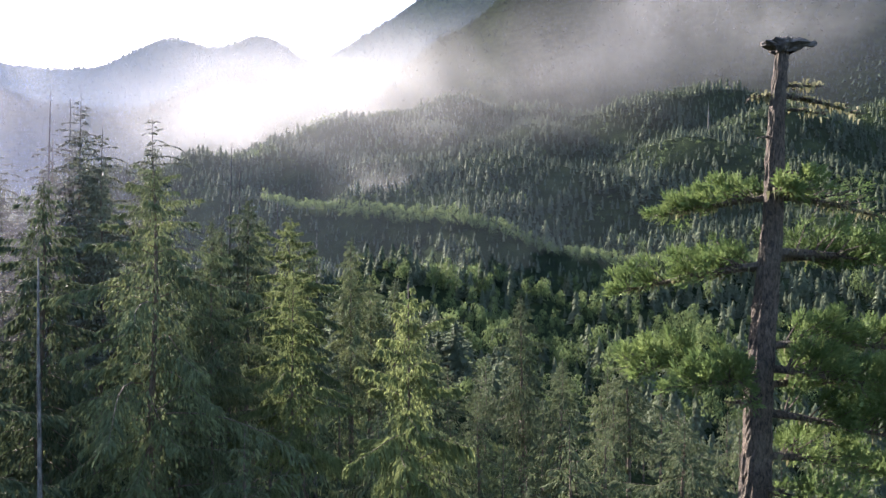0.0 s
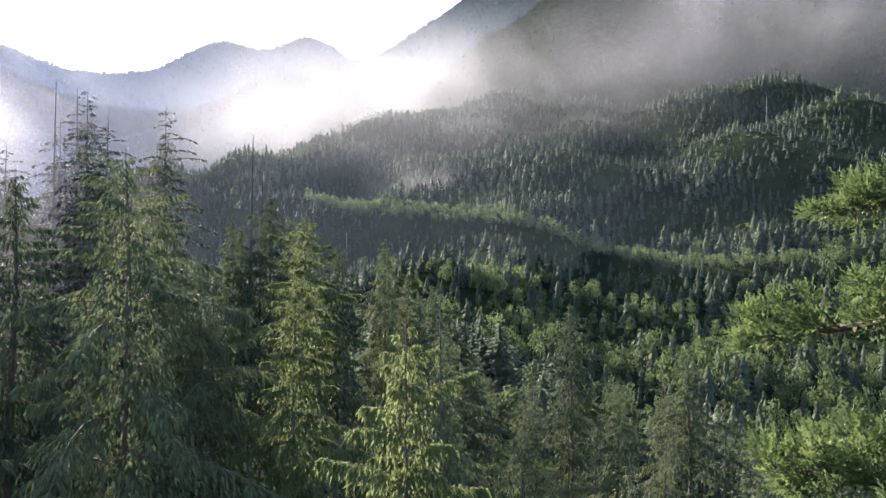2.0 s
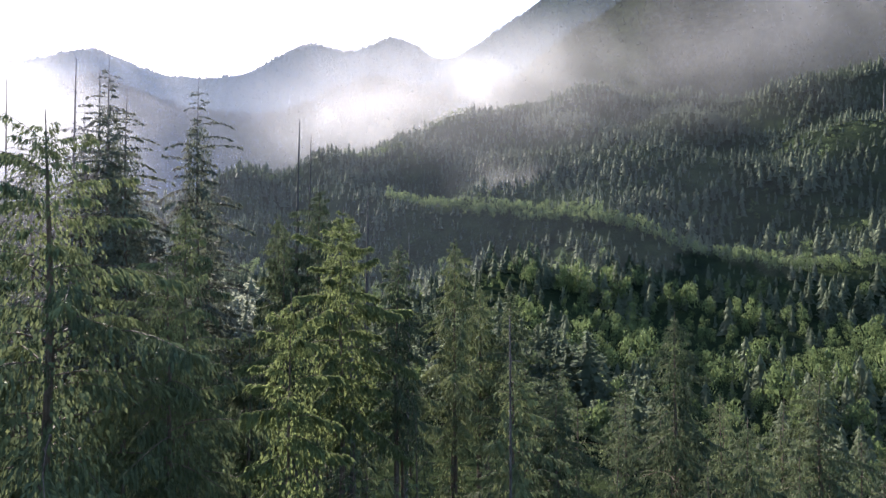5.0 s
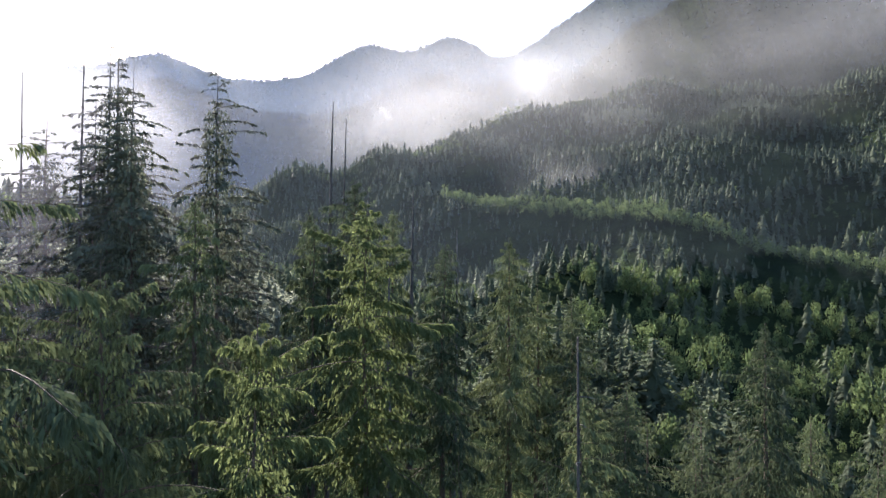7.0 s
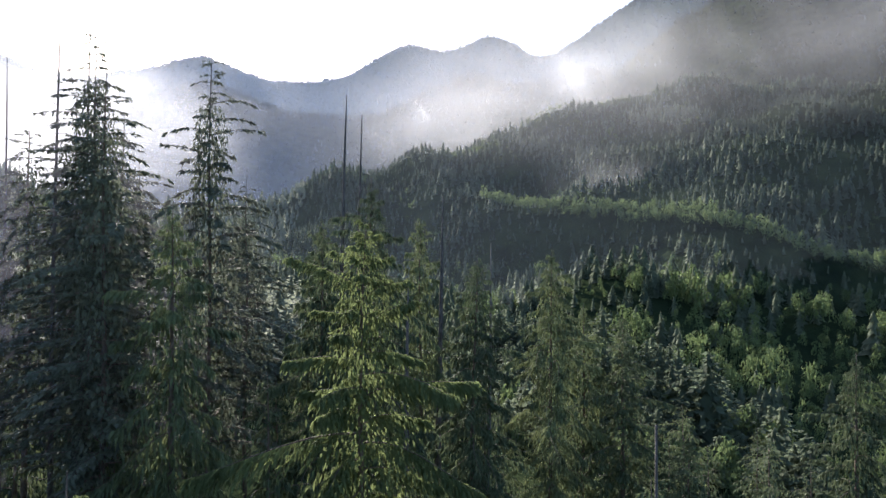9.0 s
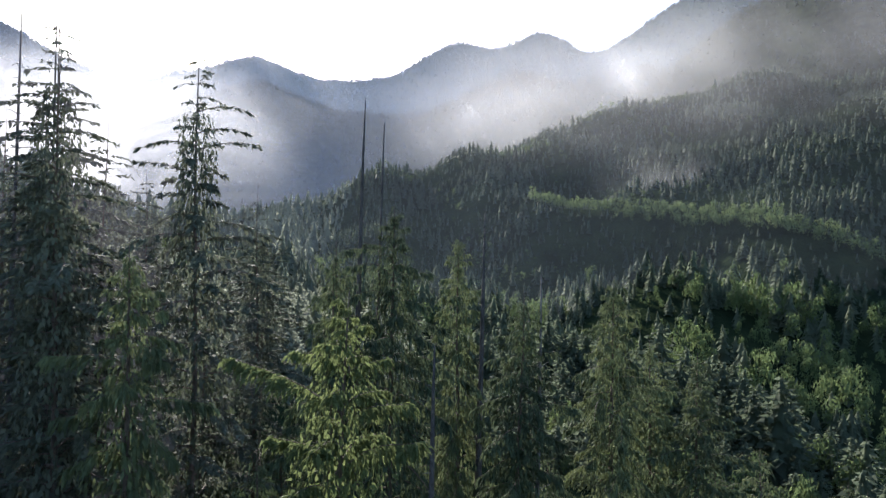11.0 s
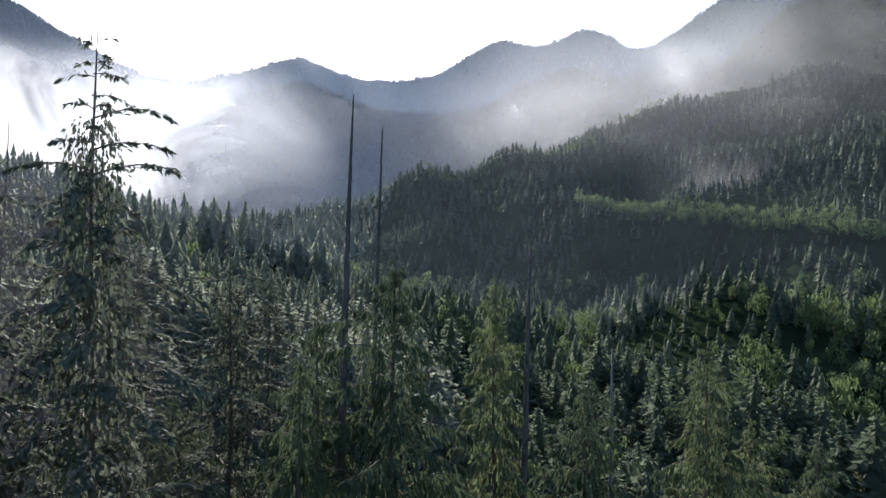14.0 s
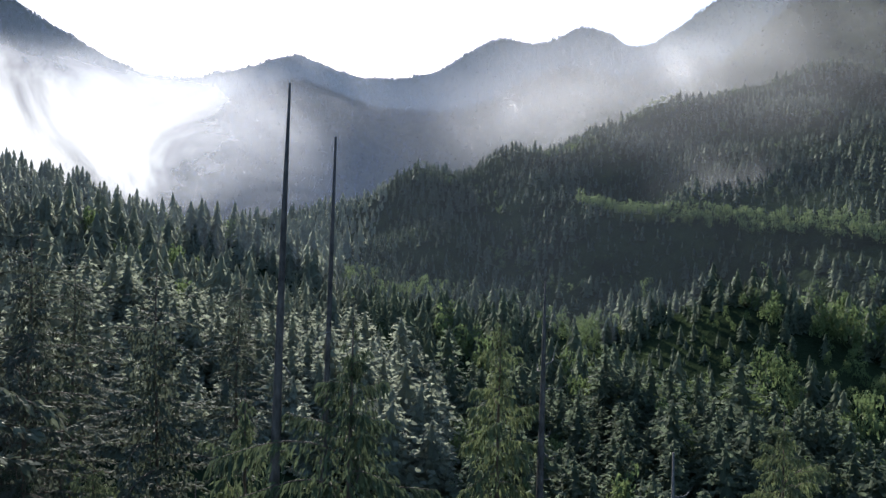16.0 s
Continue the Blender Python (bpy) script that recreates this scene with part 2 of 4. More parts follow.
def conifer(name, high, spread, swell, bare, branches, dense, hang, frond, kind, seed, leaf, wood, label, trunk_r, ragged=0.25, gap=0.0, lead=0.3, inner=800, peak=0.45):
    """One tree: a trunk and a crown of limbs, branchlets and sprays. swell: metres below the tip in which the crown fills out.
    dense: branchlets to the metre of limb; hang: sprays on each; frond: their length.
    kind: "cedar" hangs its sprays in curtains from arching limbs, "hemlock" spreads them in flat drooping layers."""
    rs = np.random.RandomState(seed)
    root = new(name)
    tagged(root, label, "tree")
    lean = rs.uniform(-0.010, 0.010, 2)
    cedar = kind == "cedar"
    down = np.array([0, 0, -1.0])

    def stem(h):
        return np.array([lean[0] * h + 0.10 * math.sin(h * 0.35 + seed), lean[1] * h + 0.10 * math.cos(h * 0.3 + seed), h])
    hs = np.linspace(-1.5, high, 18)
    part("trunk", *tube([stem(h) for h in hs], [max(0.012, trunk_r * (1 - max(h, 0) / high) ** 0.85 + 0.01) for h in hs], 9, 0.06, rs), wood, root, smooth=True)
    sprays, limbs = [], []
    az = rs.uniform(0, 6.28)
    lobe = rs.uniform(0, 6.28, 4)

    def full(deep, a):
        h = high - deep
        return spread * (1 - math.exp(-deep / swell)) * (1 + 0.16 * math.sin(2 * a + lobe[0] + h * 0.25) + 0.18 * math.sin(h * 1.1 + lobe[1]) + 0.10 * math.sin(3 * a + lobe[2]))
    span = high - bare
    i, deep, step = 0, lead, span / branches
    knots = np.linspace(0, 1, 7)
    while deep < span:
        i += 1
        deep += step * (0.45 + 1.05 * rs.rand()) * ((0.55 if cedar else 0.34) + 0.6 * min(1, deep / 6.0))
        if gap and deep < 9 and i % 5 == 0:
            deep += gap * rs.rand()
        az += 2.399 + rs.uniform(-0.6, 0.6)
        reach = max(0.22, full(deep, az) * rs.uniform(1 - ragged, 1 + ragged) * min(1.0, peak + deep / 4.5))
        out = np.array([math.cos(az), math.sin(az), 0.0])
        side = np.array([-out[1], out[0], 0.0])
        young = math.exp(-deep / 6.0)
        if cedar:
            up, sag, turn_up = 0.12 + 0.75 * young + rs.uniform(-0.18, 0.18), 0.46 + 0.15 * rs.rand(), 0.14
        else:
            up, sag, turn_up = 0.14 + 0.20 * young + rs.uniform(-0.10, 0.10), 0.14 + 0.20 * rs.rand(), 0.0

        def limb_at(s):
            s = np.asarray(s)[..., None]
            return stem(high - deep) + out * reach * s - down * reach * (up * s - sag * s * s + turn_up * s ** 4) + side * reach * 0.08 * np.sin(3 * s + i)
        if reach > 0.6:
            limbs.append(tube(limb_at(knots), [0.006 + (0.0060 if cedar else 0.008) * reach * (1 - s) for s in knots], 4))
        # branchlets on both sides of the limb
        n_b = max(3, int(dense * reach * rs.uniform(0.8, 1.2)))
        s = 1 - 0.90 * rs.rand(n_b) ** (1.35 if cedar else 1.1)
        along = units(limb_at(np.minimum(1, s + 0.02)) - limb_at(s - 0.02))
        sg = np.where(rs.rand(n_b) < 0.5, -1.0, 1.0)
        swing = rs.uniform(0.35, 1.15, n_b)
        way = units(along * np.cos(swing)[:, None] + side * (sg * np.sin(swing))[:, None])
        wide = ((0.26 if cedar else 0.15) * reach * (1.12 - s) + (0.55 if cedar else 0.40) * frond) * rs.uniform(0.5, 1.2, n_b)
        # sprays along each branchlet
        t = (np.arange(hang)[None, :] + rs.rand(n_b, hang)) / hang
        spot = limb_at(s)[:, None, :] + way[:, None, :] * (wide[:, None] * t)[..., None] + down * (wide[:, None] * (0.55 if cedar else 0.16) * t * t)[..., None]
        n = n_b * hang
        spot = spot.reshape(-1, 3) + rs.normal(size=(n, 3)) * 0.05 * frond
        way2, along2 = np.repeat(way, hang, 0), np.repeat(along, hang, 0)
        size = min(1.0, 0.45 + 0.09 * deep if cedar else 0.40 + 0.06 * deep) * frond * rs.uniform(0.55, 1.30, n)
        if cedar:
            go = units(way2 * rs.uniform(0.2, 0.8, (n, 1)) + along2 * rs.uniform(0.0, 0.5, (n, 1)) + down * rs.uniform(0.1, 1.2, (n, 1)) + rs.normal(size=(n, 3)) * 0.12)
            bend, thin = rs.uniform(0.3, 1.8, n), rs.uniform(0.09, 0.15, n)
            tilt = units(np.repeat(along * rs.uniform(0.2, 1.0, (n_b, 1)) + rs.normal(size=(n_b, 3)) * 0.40, hang, 0) + rs.normal(size=(n, 3)) * 0.18)
        else:
            go = units(way2 * rs.uniform(0.2, 1.0, (n, 1)) + along2 * rs.uniform(0.1, 0.8, (n, 1)) + down * rs.uniform(-0.1, 0.30, (n, 1)) + rs.normal(size=(n, 3)) * 0.15)
            bend, thin = rs.uniform(0.0, 0.5, n), rs.uniform(0.17, 0.26, n)
            tilt = units(np.cross(go, down + rs.normal(size=(n, 3)) * 0.35))
        cross = units(tilt - go * (tilt * go).sum(1, keepdims=True))
        sprays.append(blades(spot, go, cross, size, size * thin, bend))
    # the inner foliage round the stem, shaded by the limbs' ends
    first = 0.8 if cedar else 4.0
    deep = first + (span - first) * rs.rand(inner) ** 1.05
    a = rs.uniform(0, 6.28, inner)
    r = np.array([full(q, w) for q, w in zip(deep, a)]) * (0.06 + (0.50 if cedar else 0.36) * np.sqrt(rs.rand(inner))) * np.minimum(1.0, peak + deep / 4.5)
    out = np.stack([np.cos(a), np.sin(a), 0 * a], 1)
    size = np.minimum(1.0, 0.35 + 0.08 * deep) * (0.95 if cedar else 0.90) * frond * rs.uniform(0.6, 1.2, inner)
    spot = np.array([stem(high - q) for q in deep]) + out * r[:, None] + down * (0.25 * r)[:, None]
    go = units(out * rs.uniform(0.0, 0.6, (inner, 1)) + down * rs.uniform(0.2, 1.0, (inner, 1)) + rs.normal(size=(inner, 3)) * 0.3)
    cross = units(np.cross(go, out + rs.normal(size=(inner, 3)) * 0.5))
    sprays.append(blades(spot, go, cross, size, size * (0.22 if cedar else 0.28), rs.uniform(0.2, 1.0, inner)))
    v = np.concatenate(sprays).reshape(-1, 3)
    q = np.arange(len(v)).reshape(-1, 4)
    f = np.concatenate([q[:, [0, 1, 3]], q[:, [1, 2, 3]]]).tolist()
    lim_v, lim_f = merge(limbs)
    crown = part("crown", np.concatenate([v, np.array(lim_v)]), f + [[k + len(v) for k in w] for w in lim_f], leaf, root)
    crown.data.materials.append(wood)
    crown.data.polygons.foreach_set("material_index", [0] * len(f) + [1] * len(lim_f))
    return root


def stand(x, y, top, wide, turn, high):
    """The pose of a tree of that height, on the ground, whose tip reaches top; the foot may sink a little."""
    z = float(height(x, y)) - 0.3
    s = (top - z) / high
    return pose(x, y, z, 0, 0, turn) @ Matrix.Diagonal((wide, wide, s, 1))


def plant(kinds, places, high, seed, group):
    """Set trees of some kinds at places of (x, y, tip, width); the first of each kind is the one built."""
    rs = np.random.RandomState(seed)
    first = {}
    for i, (x, y, top, wide) in enumerate(places):
        k = i % len(kinds)
        m = stand(x, y, top, wide, rs.uniform(0, 360), high)
        if k in first:
            copy_thing(kinds[k], m)
        else:
            tagged(kinds[k], group=group)
            first[k] = m
    for k, m in first.items():
        kinds[k].matrix_basis = m

# ---------------------------------------------------------------- the woods (uncounted trees, as stuff)


def skirts(v, f, tiers, around, rs, wide=0.80):
    """Adds ragged tiers of foliage round a stem 1 m high, each a jagged drooping skirt."""
    for i in range(tiers):
        u = i / tiers
        top = min(1.0, u + 1.75 / tiers)
        r = wide * (1 - u) ** 0.85 + 0.03
        apex = len(v)
        v.append((rs.normal() * 0.03, rs.normal() * 0.03, top))
        turn = rs.uniform(0, 6.28)
        for k in range(around * 2):
            a = turn + 6.283 * (k + rs.uniform(-0.3, 0.3)) / (around * 2)
            q = r * (rs.uniform(0.75, 1.15) if k % 2 else rs.uniform(0.30, 0.55))
            v.append((q * math.cos(a), q * math.sin(a), u + rs.uniform(-0.25, 0.25) / tiers + (0.0 if k % 2 else 0.35 / tiers)))
        f += [(apex, apex + 1 + k, apex + 1 + (k + 1) % (around * 2)) for k in range(around * 2)]


def tier_tree(count, width, seed, tiers, around):
    """A small conifer 1 m high, 1 m in half width at its foot: ragged drooping boughs over jagged tiers."""
    rs = np.random.RandomState(seed)
    v, f = [], []
    lobes = rs.uniform(0, 6.28, 3)
    for i in range(count):
        u = ((i + rs.rand()) / count) ** 1.15
        z0 = 0.03 + 0.95 * u
        a = i * 2.399 + rs.uniform(-0.7, 0.7)
        r0 = (1 - u) ** 0.80 + 0.02
        r = r0 * rs.uniform(0.70, 1.15) * (1 + 0.14 * math.sin(2 * a + lobes[0] + 5 * u))
        da = width * rs.uniform(0.6, 1.3) / (0.4 + 0.6 * r0)
        m = r * rs.uniform(0.45, 0.68)
        lift = rs.uniform(0.01, 0.09) * (0.5 + r0)
        roll = rs.uniform(-1.2, 1.2)
        half = m * da
        sx, sy, sz = -math.sin(a) * half * math.cos(roll), math.cos(a) * half * math.cos(roll), 0.28 * half * math.sin(roll)
        n0 = len(v)
        v += [(m * math.cos(a) - sx, m * math.sin(a) - sy, z0 + lift - sz),
              (r * math.cos(a), r * math.sin(a), z0 - lift * 0.6),
              (m * math.cos(a) + sx, m * math.sin(a) + sy, z0 + lift + sz)]
        f.append((n0, n0 + 1, n0 + 2))
    skirts(v, f, tiers, around, rs)
    return np.array(v), np.array(f)


def young_conifer(branches, leaflets, seed):
    """A finer small conifer 1 m high and 1 m in half width: whorled boughs set with short hanging leaflets."""
    rs = np.random.RandomState(seed)
    v, f = [], []
    for i in range(branches):
        u = ((i + rs.rand()) / branches) ** 1.1
        z0 = 0.05 + 0.93 * u
        a = i * 2.399 + rs.uniform(-0.5, 0.5)
        r = ((1 - math.exp(-2.2 * (1 - u))) / 0.89 + 0.02) * rs.uniform(0.75, 1.2)
        n_leaf = max(2, int(leaflets * (0.35 + 0.65 * r)))
        for k in range(n_leaf):
            s = 0.25 + 0.75 * (k + rs.rand()) / n_leaf
            p = np.array([r * s * math.cos(a), r * s * math.sin(a), z0 + 0.10 * r * s - 0.13 * r * s * s])
            sg = 1 if k % 2 else -1
            b = a + sg * rs.uniform(0.2, 1.3)
            L = rs.uniform(0.20, 0.38) * (0.6 + 0.4 * r)
            tip = p + np.array([math.cos(b) * L, math.sin(b) * L, -0.05 * rs.rand() * 1.5 + 0.02])
            roll = rs.uniform(-1.3, 1.3)
            w = L * rs.uniform(0.26, 0.42)
            d = np.array([-math.sin(b) * math.cos(roll), math.cos(b) * math.cos(roll), 0.28 * math.sin(roll)]) * w
            q = p * 0.7 + tip * 0.3
            n0 = len(v)
            v += [p - d * 0.4, q + d, tip, q - d]
            f += [(n0, n0 + 1, n0 + 2), (n0, n0 + 2, n0 + 3)]
    skirts(v, f, 7, 5, rs, 0.62)
    return np.array([tuple(q) for q in v]), np.array(f)


def leafy_tree(seed, clumps, leaves):
    """A round-headed broadleaf 1 m high made of clumps of loose leaf faces with gaps."""
    rs = np.random.RandomState(seed)
    v, f = [], []
    for c in range(clumps):
        a, h = rs.uniform(0, 6.28), rs.uniform(0.30, 0.9)
        rr = 0.62 * math.sin(math.pi * min(1, h * 0.95 + 0.05)) ** 0.7 * rs.uniform(0.3, 0.9)
        cen = np.array([rr * math.cos(a), rr * math.sin(a), h])
        cr = rs.uniform(0.16, 0.30)
        for k in range(leaves):
            d = unit(rs.normal(size=3) + np.array([0, 0, 0.35]))
            p = cen + d * cr * rs.uniform(0.7, 1.1) * np.array([1, 1, 0.75])
            t1 = unit(np.cross(d, rs.normal(size=3)))
            t2 = unit(np.cross(d, t1) + d * rs.uniform(-0.5, 0.5))
            s = cr * rs.uniform(0.18, 0.36)
            n0 = len(v)
            v += [p - t1 * s, p + t2 * s, p + t1 * s]
            f += [(n0, n0 + 1, n0 + 2)]
    return np.array(v), np.array(f)


def woods(name, kinds, xs, ys, highs, wides, seed, material, label, sink=0.5):
    """Many trees as one mesh."""
    rs = np.random.RandomState(seed)
    V, F, off = [], [], 0
    zs = height(xs, ys) - sink
    pick = rs.randint(0, len(kinds), len(xs))
    turn = rs.uniform(0, 6.283, len(xs))
    tilt = rs.uniform(-0.03, 0.03, (len(xs), 2))
    for k, (kv, kf) in enumerate(kinds):
        idx = np.where(pick == k)[0]
        if not len(idx):
            continue
        c, s = np.cos(turn[idx])[:, None], np.sin(turn[idx])[:, None]
        w, h = wides[idx][:, None], highs[idx][:, None]
        X = (kv[None, :, 0] * c - kv[None, :, 1] * s) * w + tilt[idx, 0][:, None] * kv[None, :, 2] * h + xs[idx][:, None]
        Y = (kv[None, :, 0] * s + kv[None, :, 1] * c) * w + tilt[idx, 1][:, None] * kv[None, :, 2] * h + ys[idx][:, None]
        Z = kv[None, :, 2] * h + zs[idx][:, None]
        V.append(np.stack([X, Y, Z], -1).reshape(-1, 3))
        F.append((kf[None] + (np.arange(len(idx)) * len(kv))[:, None, None] + off).reshape(-1, 3))
        off += len(idx) * len(kv)
    V, F = np.concatenate(V), np.concatenate(F)
    me = bpy.data.meshes.new(name)
    me.vertices.add(len(V))
    me.vertices.foreach_set("co", V.ravel())
    me.loops.add(F.size)
    me.loops.foreach_set("vertex_index", F.ravel().astype(np.int32))
    me.polygons.add(len(F))
    me.polygons.foreach_set("loop_start", np.arange(0, F.size, 3, dtype=np.int32))
    me.materials.append(material)
    me.update(calc_edges=True)
    ob = new(name, me)
    tagged(ob, label, "forest", kind="stuff")
    return ob


def scatter(step, r0, r1, a0, a1, seed):
    """Loose grid of places between two radii and two bearings (right of +y)."""
    rs = np.random.RandomState(seed)
    g = np.arange(-r1, r1, step)
    X, Y = np.meshgrid(g, g)
    X = X.ravel() + rs.uniform(-0.48, 0.48, X.size) * step + CX
    Y = Y.ravel() + rs.uniform(-0.48, 0.48, Y.size) * step + CY
    r, d = np.hypot(X - CX, Y - CY), np.degrees(np.arctan2(X - CX, Y - CY))
    k = (r > r0) & (r < r1) & (d > a0) & (d < a1)
    return X[k], Y[k], rs


def facing(x, y, limit=0.03):
    """Whether the ground there turns towards the valley the camera flies over."""
    e = 12.0
    r = np.hypot(x - CX, y - CY)
    ux, uy = (x - CX) / r, (y - CY) / r
    return (height(x + ux * e, y + uy * e) - height(x, y)) / e > limit


def off_grade(x, y):
    """Distance from the old grade that crosses the slope."""
    return from_line(np.asarray(x, float), np.asarray(y, float), GRADE)[0]


def alder_share(x, y):
    """Where broadleaf alders stand: by the old grade, in the valley bottom, on a low spur and in patches."""
    upper = np.exp(-((y - (570 + 0.30 * x)) / 12.0) ** 2) * (x > 110)
    bottom = np.exp(-((x - 112) / 48.0) ** 2 - ((y - 232) / 38.0) ** 2) * 0.95
    right = np.exp(-((x - 150) / 60.0) ** 2 - ((y - 165) / 40.0) ** 2) * 0.5
    patch = np.clip(1.6 * wave(x, y, 58, 21) - 0.75, 0, 1) * (y > 160)
    spur = np.exp(-(from_line(x, y, SPUR)[0] / 7.0) ** 2)
    gully = np.exp(-((x - 36 - 0.05 * (y - 300)) / 9.0) ** 2 - ((y - 315) / 45.0) ** 2)
    return np.clip(upper + bottom + right + patch * 0.6 + spur + gully, 0, 1) * (off_grade(x, y) > 5)


NEAR = [young_conifer(60, 7, 90 + i) for i in range(5)]
FINE = [tier_tree(46, 0.24, 100 + i, 7, 5) for i in range(6)]
MIDDLE = [tier_tree(14, 0.34, 120 + i, 4, 3) for i in range(6)]
FARK = [tier_tree(4, 0.55, 140 + i, 2, 3) for i in range(5)]
LEAFY = [leafy_tree(160 + i, 14, 20) for i in range(5)]
LEAFY_FAR = [leafy_tree(170 + i, 9, 12) for i in range(4)]

# valley floor and lower slopes
x, y, rs = scatter(4.6, 108, 300, -46, 80, 31)
keep = ~((y < 128 + 0.1 * x) & (x < 45) & (x > -60)) & (off_grade(x, y) > 4.0)
x, y = x[keep], y[keep]
close = (y < 235) & (x > -75) & (x < 80) & (y < 250 - 0.4 * np.abs(x))
xc, yc = x[close], y[close]
hc = rs.uniform(9.0, 16.0, len(xc)) * np.clip(0.85 + 0.25 * wave(xc, yc, 45, 14), 0.6, 1.15)
wc = hc * rs.uniform(0.27, 0.37, len(xc))
# the spur's trees take the needle colour with sunlight painted in
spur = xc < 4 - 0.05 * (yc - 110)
woods("bank_conifer_wood", NEAR, xc[spur], yc[spur], hc[spur], wc[spur], 40, SUNLIT_SPRUCE, "young conifers on a low spur, painted silvery as if sunlit")
leafy = ~spur & (rs.rand(len(xc)) < np.clip(0.22 + 0.5 * wave(xc, yc, 34, 18), 0.05, 0.8))
green = ~spur & ~leafy
vary = np.clip(1.0 + 0.35 * wave(xc, yc, 22, 19), 0.6, 1.3)
woods("bank_conifer_wood", NEAR, xc[green], yc[green], (hc * vary)[green], (wc * vary)[green], 47, SPRUCE, "dark green young conifers filling the valley below the bank")
woods("bank_alder_thicket", LEAFY, xc[leafy], yc[leafy], hc[leafy] * 0.75, hc[leafy] * 0.38, 51, ALDER, "round light green alders standing among young conifers")
x, y = x[~close], y[~close]
al = rs.rand(len(x)) < alder_share(x, y)
tall = 0.80 + 0.34 * wave(x, y, 60, 12) + 0.30 * wave(x, y, 25, 16)
h = rs.uniform(4.5, 12.0, len(x)) * np.clip(tall, 0.5, 1.25) * np.clip(off_grade(x, y) / 14.0, 0.55, 1)
w = h * rs.uniform(0.28, 0.40, len(x))
# left of this line the paler needles stand for direct sun
for pick, seed, needles, label in ((x < -8 - 0.12 * (y - 110), 48, SUNLIT_SPRUCE, "conifers on a side ridge, painted silvery as if sunlit"),
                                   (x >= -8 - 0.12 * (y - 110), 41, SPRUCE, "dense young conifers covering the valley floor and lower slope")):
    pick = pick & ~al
    woods("young_conifer_wood", FINE, x[pick], y[pick], h[pick] * (1.3 if needles is SUNLIT_SPRUCE else 1.0), w[pick] * (1.25 if needles is SUNLIT_SPRUCE else 1.0), seed, needles, label)
woods("alder_thicket", LEAFY, x[al], y[al], h[al] * 0.92, h[al] * 0.46, 42, ALDER, "light green alder thickets among the conifers")

# the far slope up to its crest, and the side valley
x, y, rs = scatter(4.7, 300, 720, -46, 70, 32)
keep = facing(x, y, -0.16) & (off_grade(x, y) > 4.0)
x, y = x[keep], y[keep]
al = rs.rand(len(x)) < alder_share(x, y)
h = rs.uniform(4.0, 9.0, len(x)) * np.clip(0.82 + 0.32 * wave(x, y, 70, 13) + 0.30 * wave(x, y, 28, 15), 0.42, 1.4) * np.clip(off_grade(x, y) / 14.0, 0.55, 1)
w = h * rs.uniform(0.28, 0.40, len(x))
# the left crest again gets the needles with painted sunlight
for pick, seed, needles, label in ((x < -52, 50, SUNLIT_SPRUCE, "conifers on the crest of a side ridge, painted silvery as if sunlit"),
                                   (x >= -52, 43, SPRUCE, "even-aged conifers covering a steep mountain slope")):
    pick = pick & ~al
    woods("slope_conifer_wood", MIDDLE, x[pick], y[pick], h[pick] * (1.4 if needles is SUNLIT_SPRUCE else 1.0), w[pick] * (1.3 if needles is SUNLIT_SPRUCE else 1.0), seed, needles, label)
woods("slope_alder_thicket", LEAFY_FAR, x[al], y[al], h[al] * 0.7, h[al] * 0.45, 44, ALDER, "light green alders along an old grade across the slope")

# low alder brush on the old grade itself
x, y, rs = scatter(2.3, 120, 460, -10, 62, 34)
keep = (off_grade(x, y) < 3.6) & (rs.rand(len(x)) < 0.85)
x, y = x[keep], y[keep]
h = rs.uniform(5.0, 8.5, len(x))
woods("grade_alder_brush", LEAFY_FAR, x, y, h, h * 0.50, 46, ALDER, "bright green alder brush along an old road grade")

# mountains behind
def near_flank(x, y):
    return (np.hypot(x - CX, y - CY) < 1250) & (np.degrees(np.arctan2(x - CX, y - CY)) > 24)


for step, flank, seed in ((18.5, False, 33), (11.0, True, 35)):
    x, y, rs = scatter(step, 720, 2080, -46, 66, seed)
    keep = facing(x, y, -0.05) & (near_flank(x, y) == flank)
    x, y = x[keep], y[keep]
    h = rs.uniform(6.0, 12.0, len(x))
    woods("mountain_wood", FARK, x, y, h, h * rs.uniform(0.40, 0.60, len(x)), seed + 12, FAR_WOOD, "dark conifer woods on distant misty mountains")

# the fringe of trees along the skyline
x, y, rs = scatter(6.5, 1780, 2010, -44, 30, 36)
keep = np.abs(np.hypot(x - CX, y - CY) - 1895.0 - 90.0 * np.sin(np.degrees(np.arctan2(x - CX, y - CY)) / 9.0)) < 26
x, y = x[keep], y[keep]
h = rs.uniform(7.0, 13.0, len(x)) * np.clip(0.8 + 0.4 * wave(x, y, 80, 17), 0.45, 1.3)
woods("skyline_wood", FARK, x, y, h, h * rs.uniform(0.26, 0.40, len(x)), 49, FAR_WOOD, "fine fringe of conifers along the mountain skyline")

# ---------------------------------------------------------------- single trees near the path
CEDAR_H, HEM_H = 32.0, 38.0
fine_kinds = [conifer("cedar", CEDAR_H, wide, 7.0, 11.0, 84, dense, 7, frond, "cedar", seed, CEDAR, CEDAR_BARK,
                      "tall western red cedar with drooping sunlit sprays", 0.42, ragged=0.42, inner=6400)
              for seed, wide, dense, frond in ((200, 7.6, 14.0, 0.36), (201, 6.0, 13.0, 0.40))]
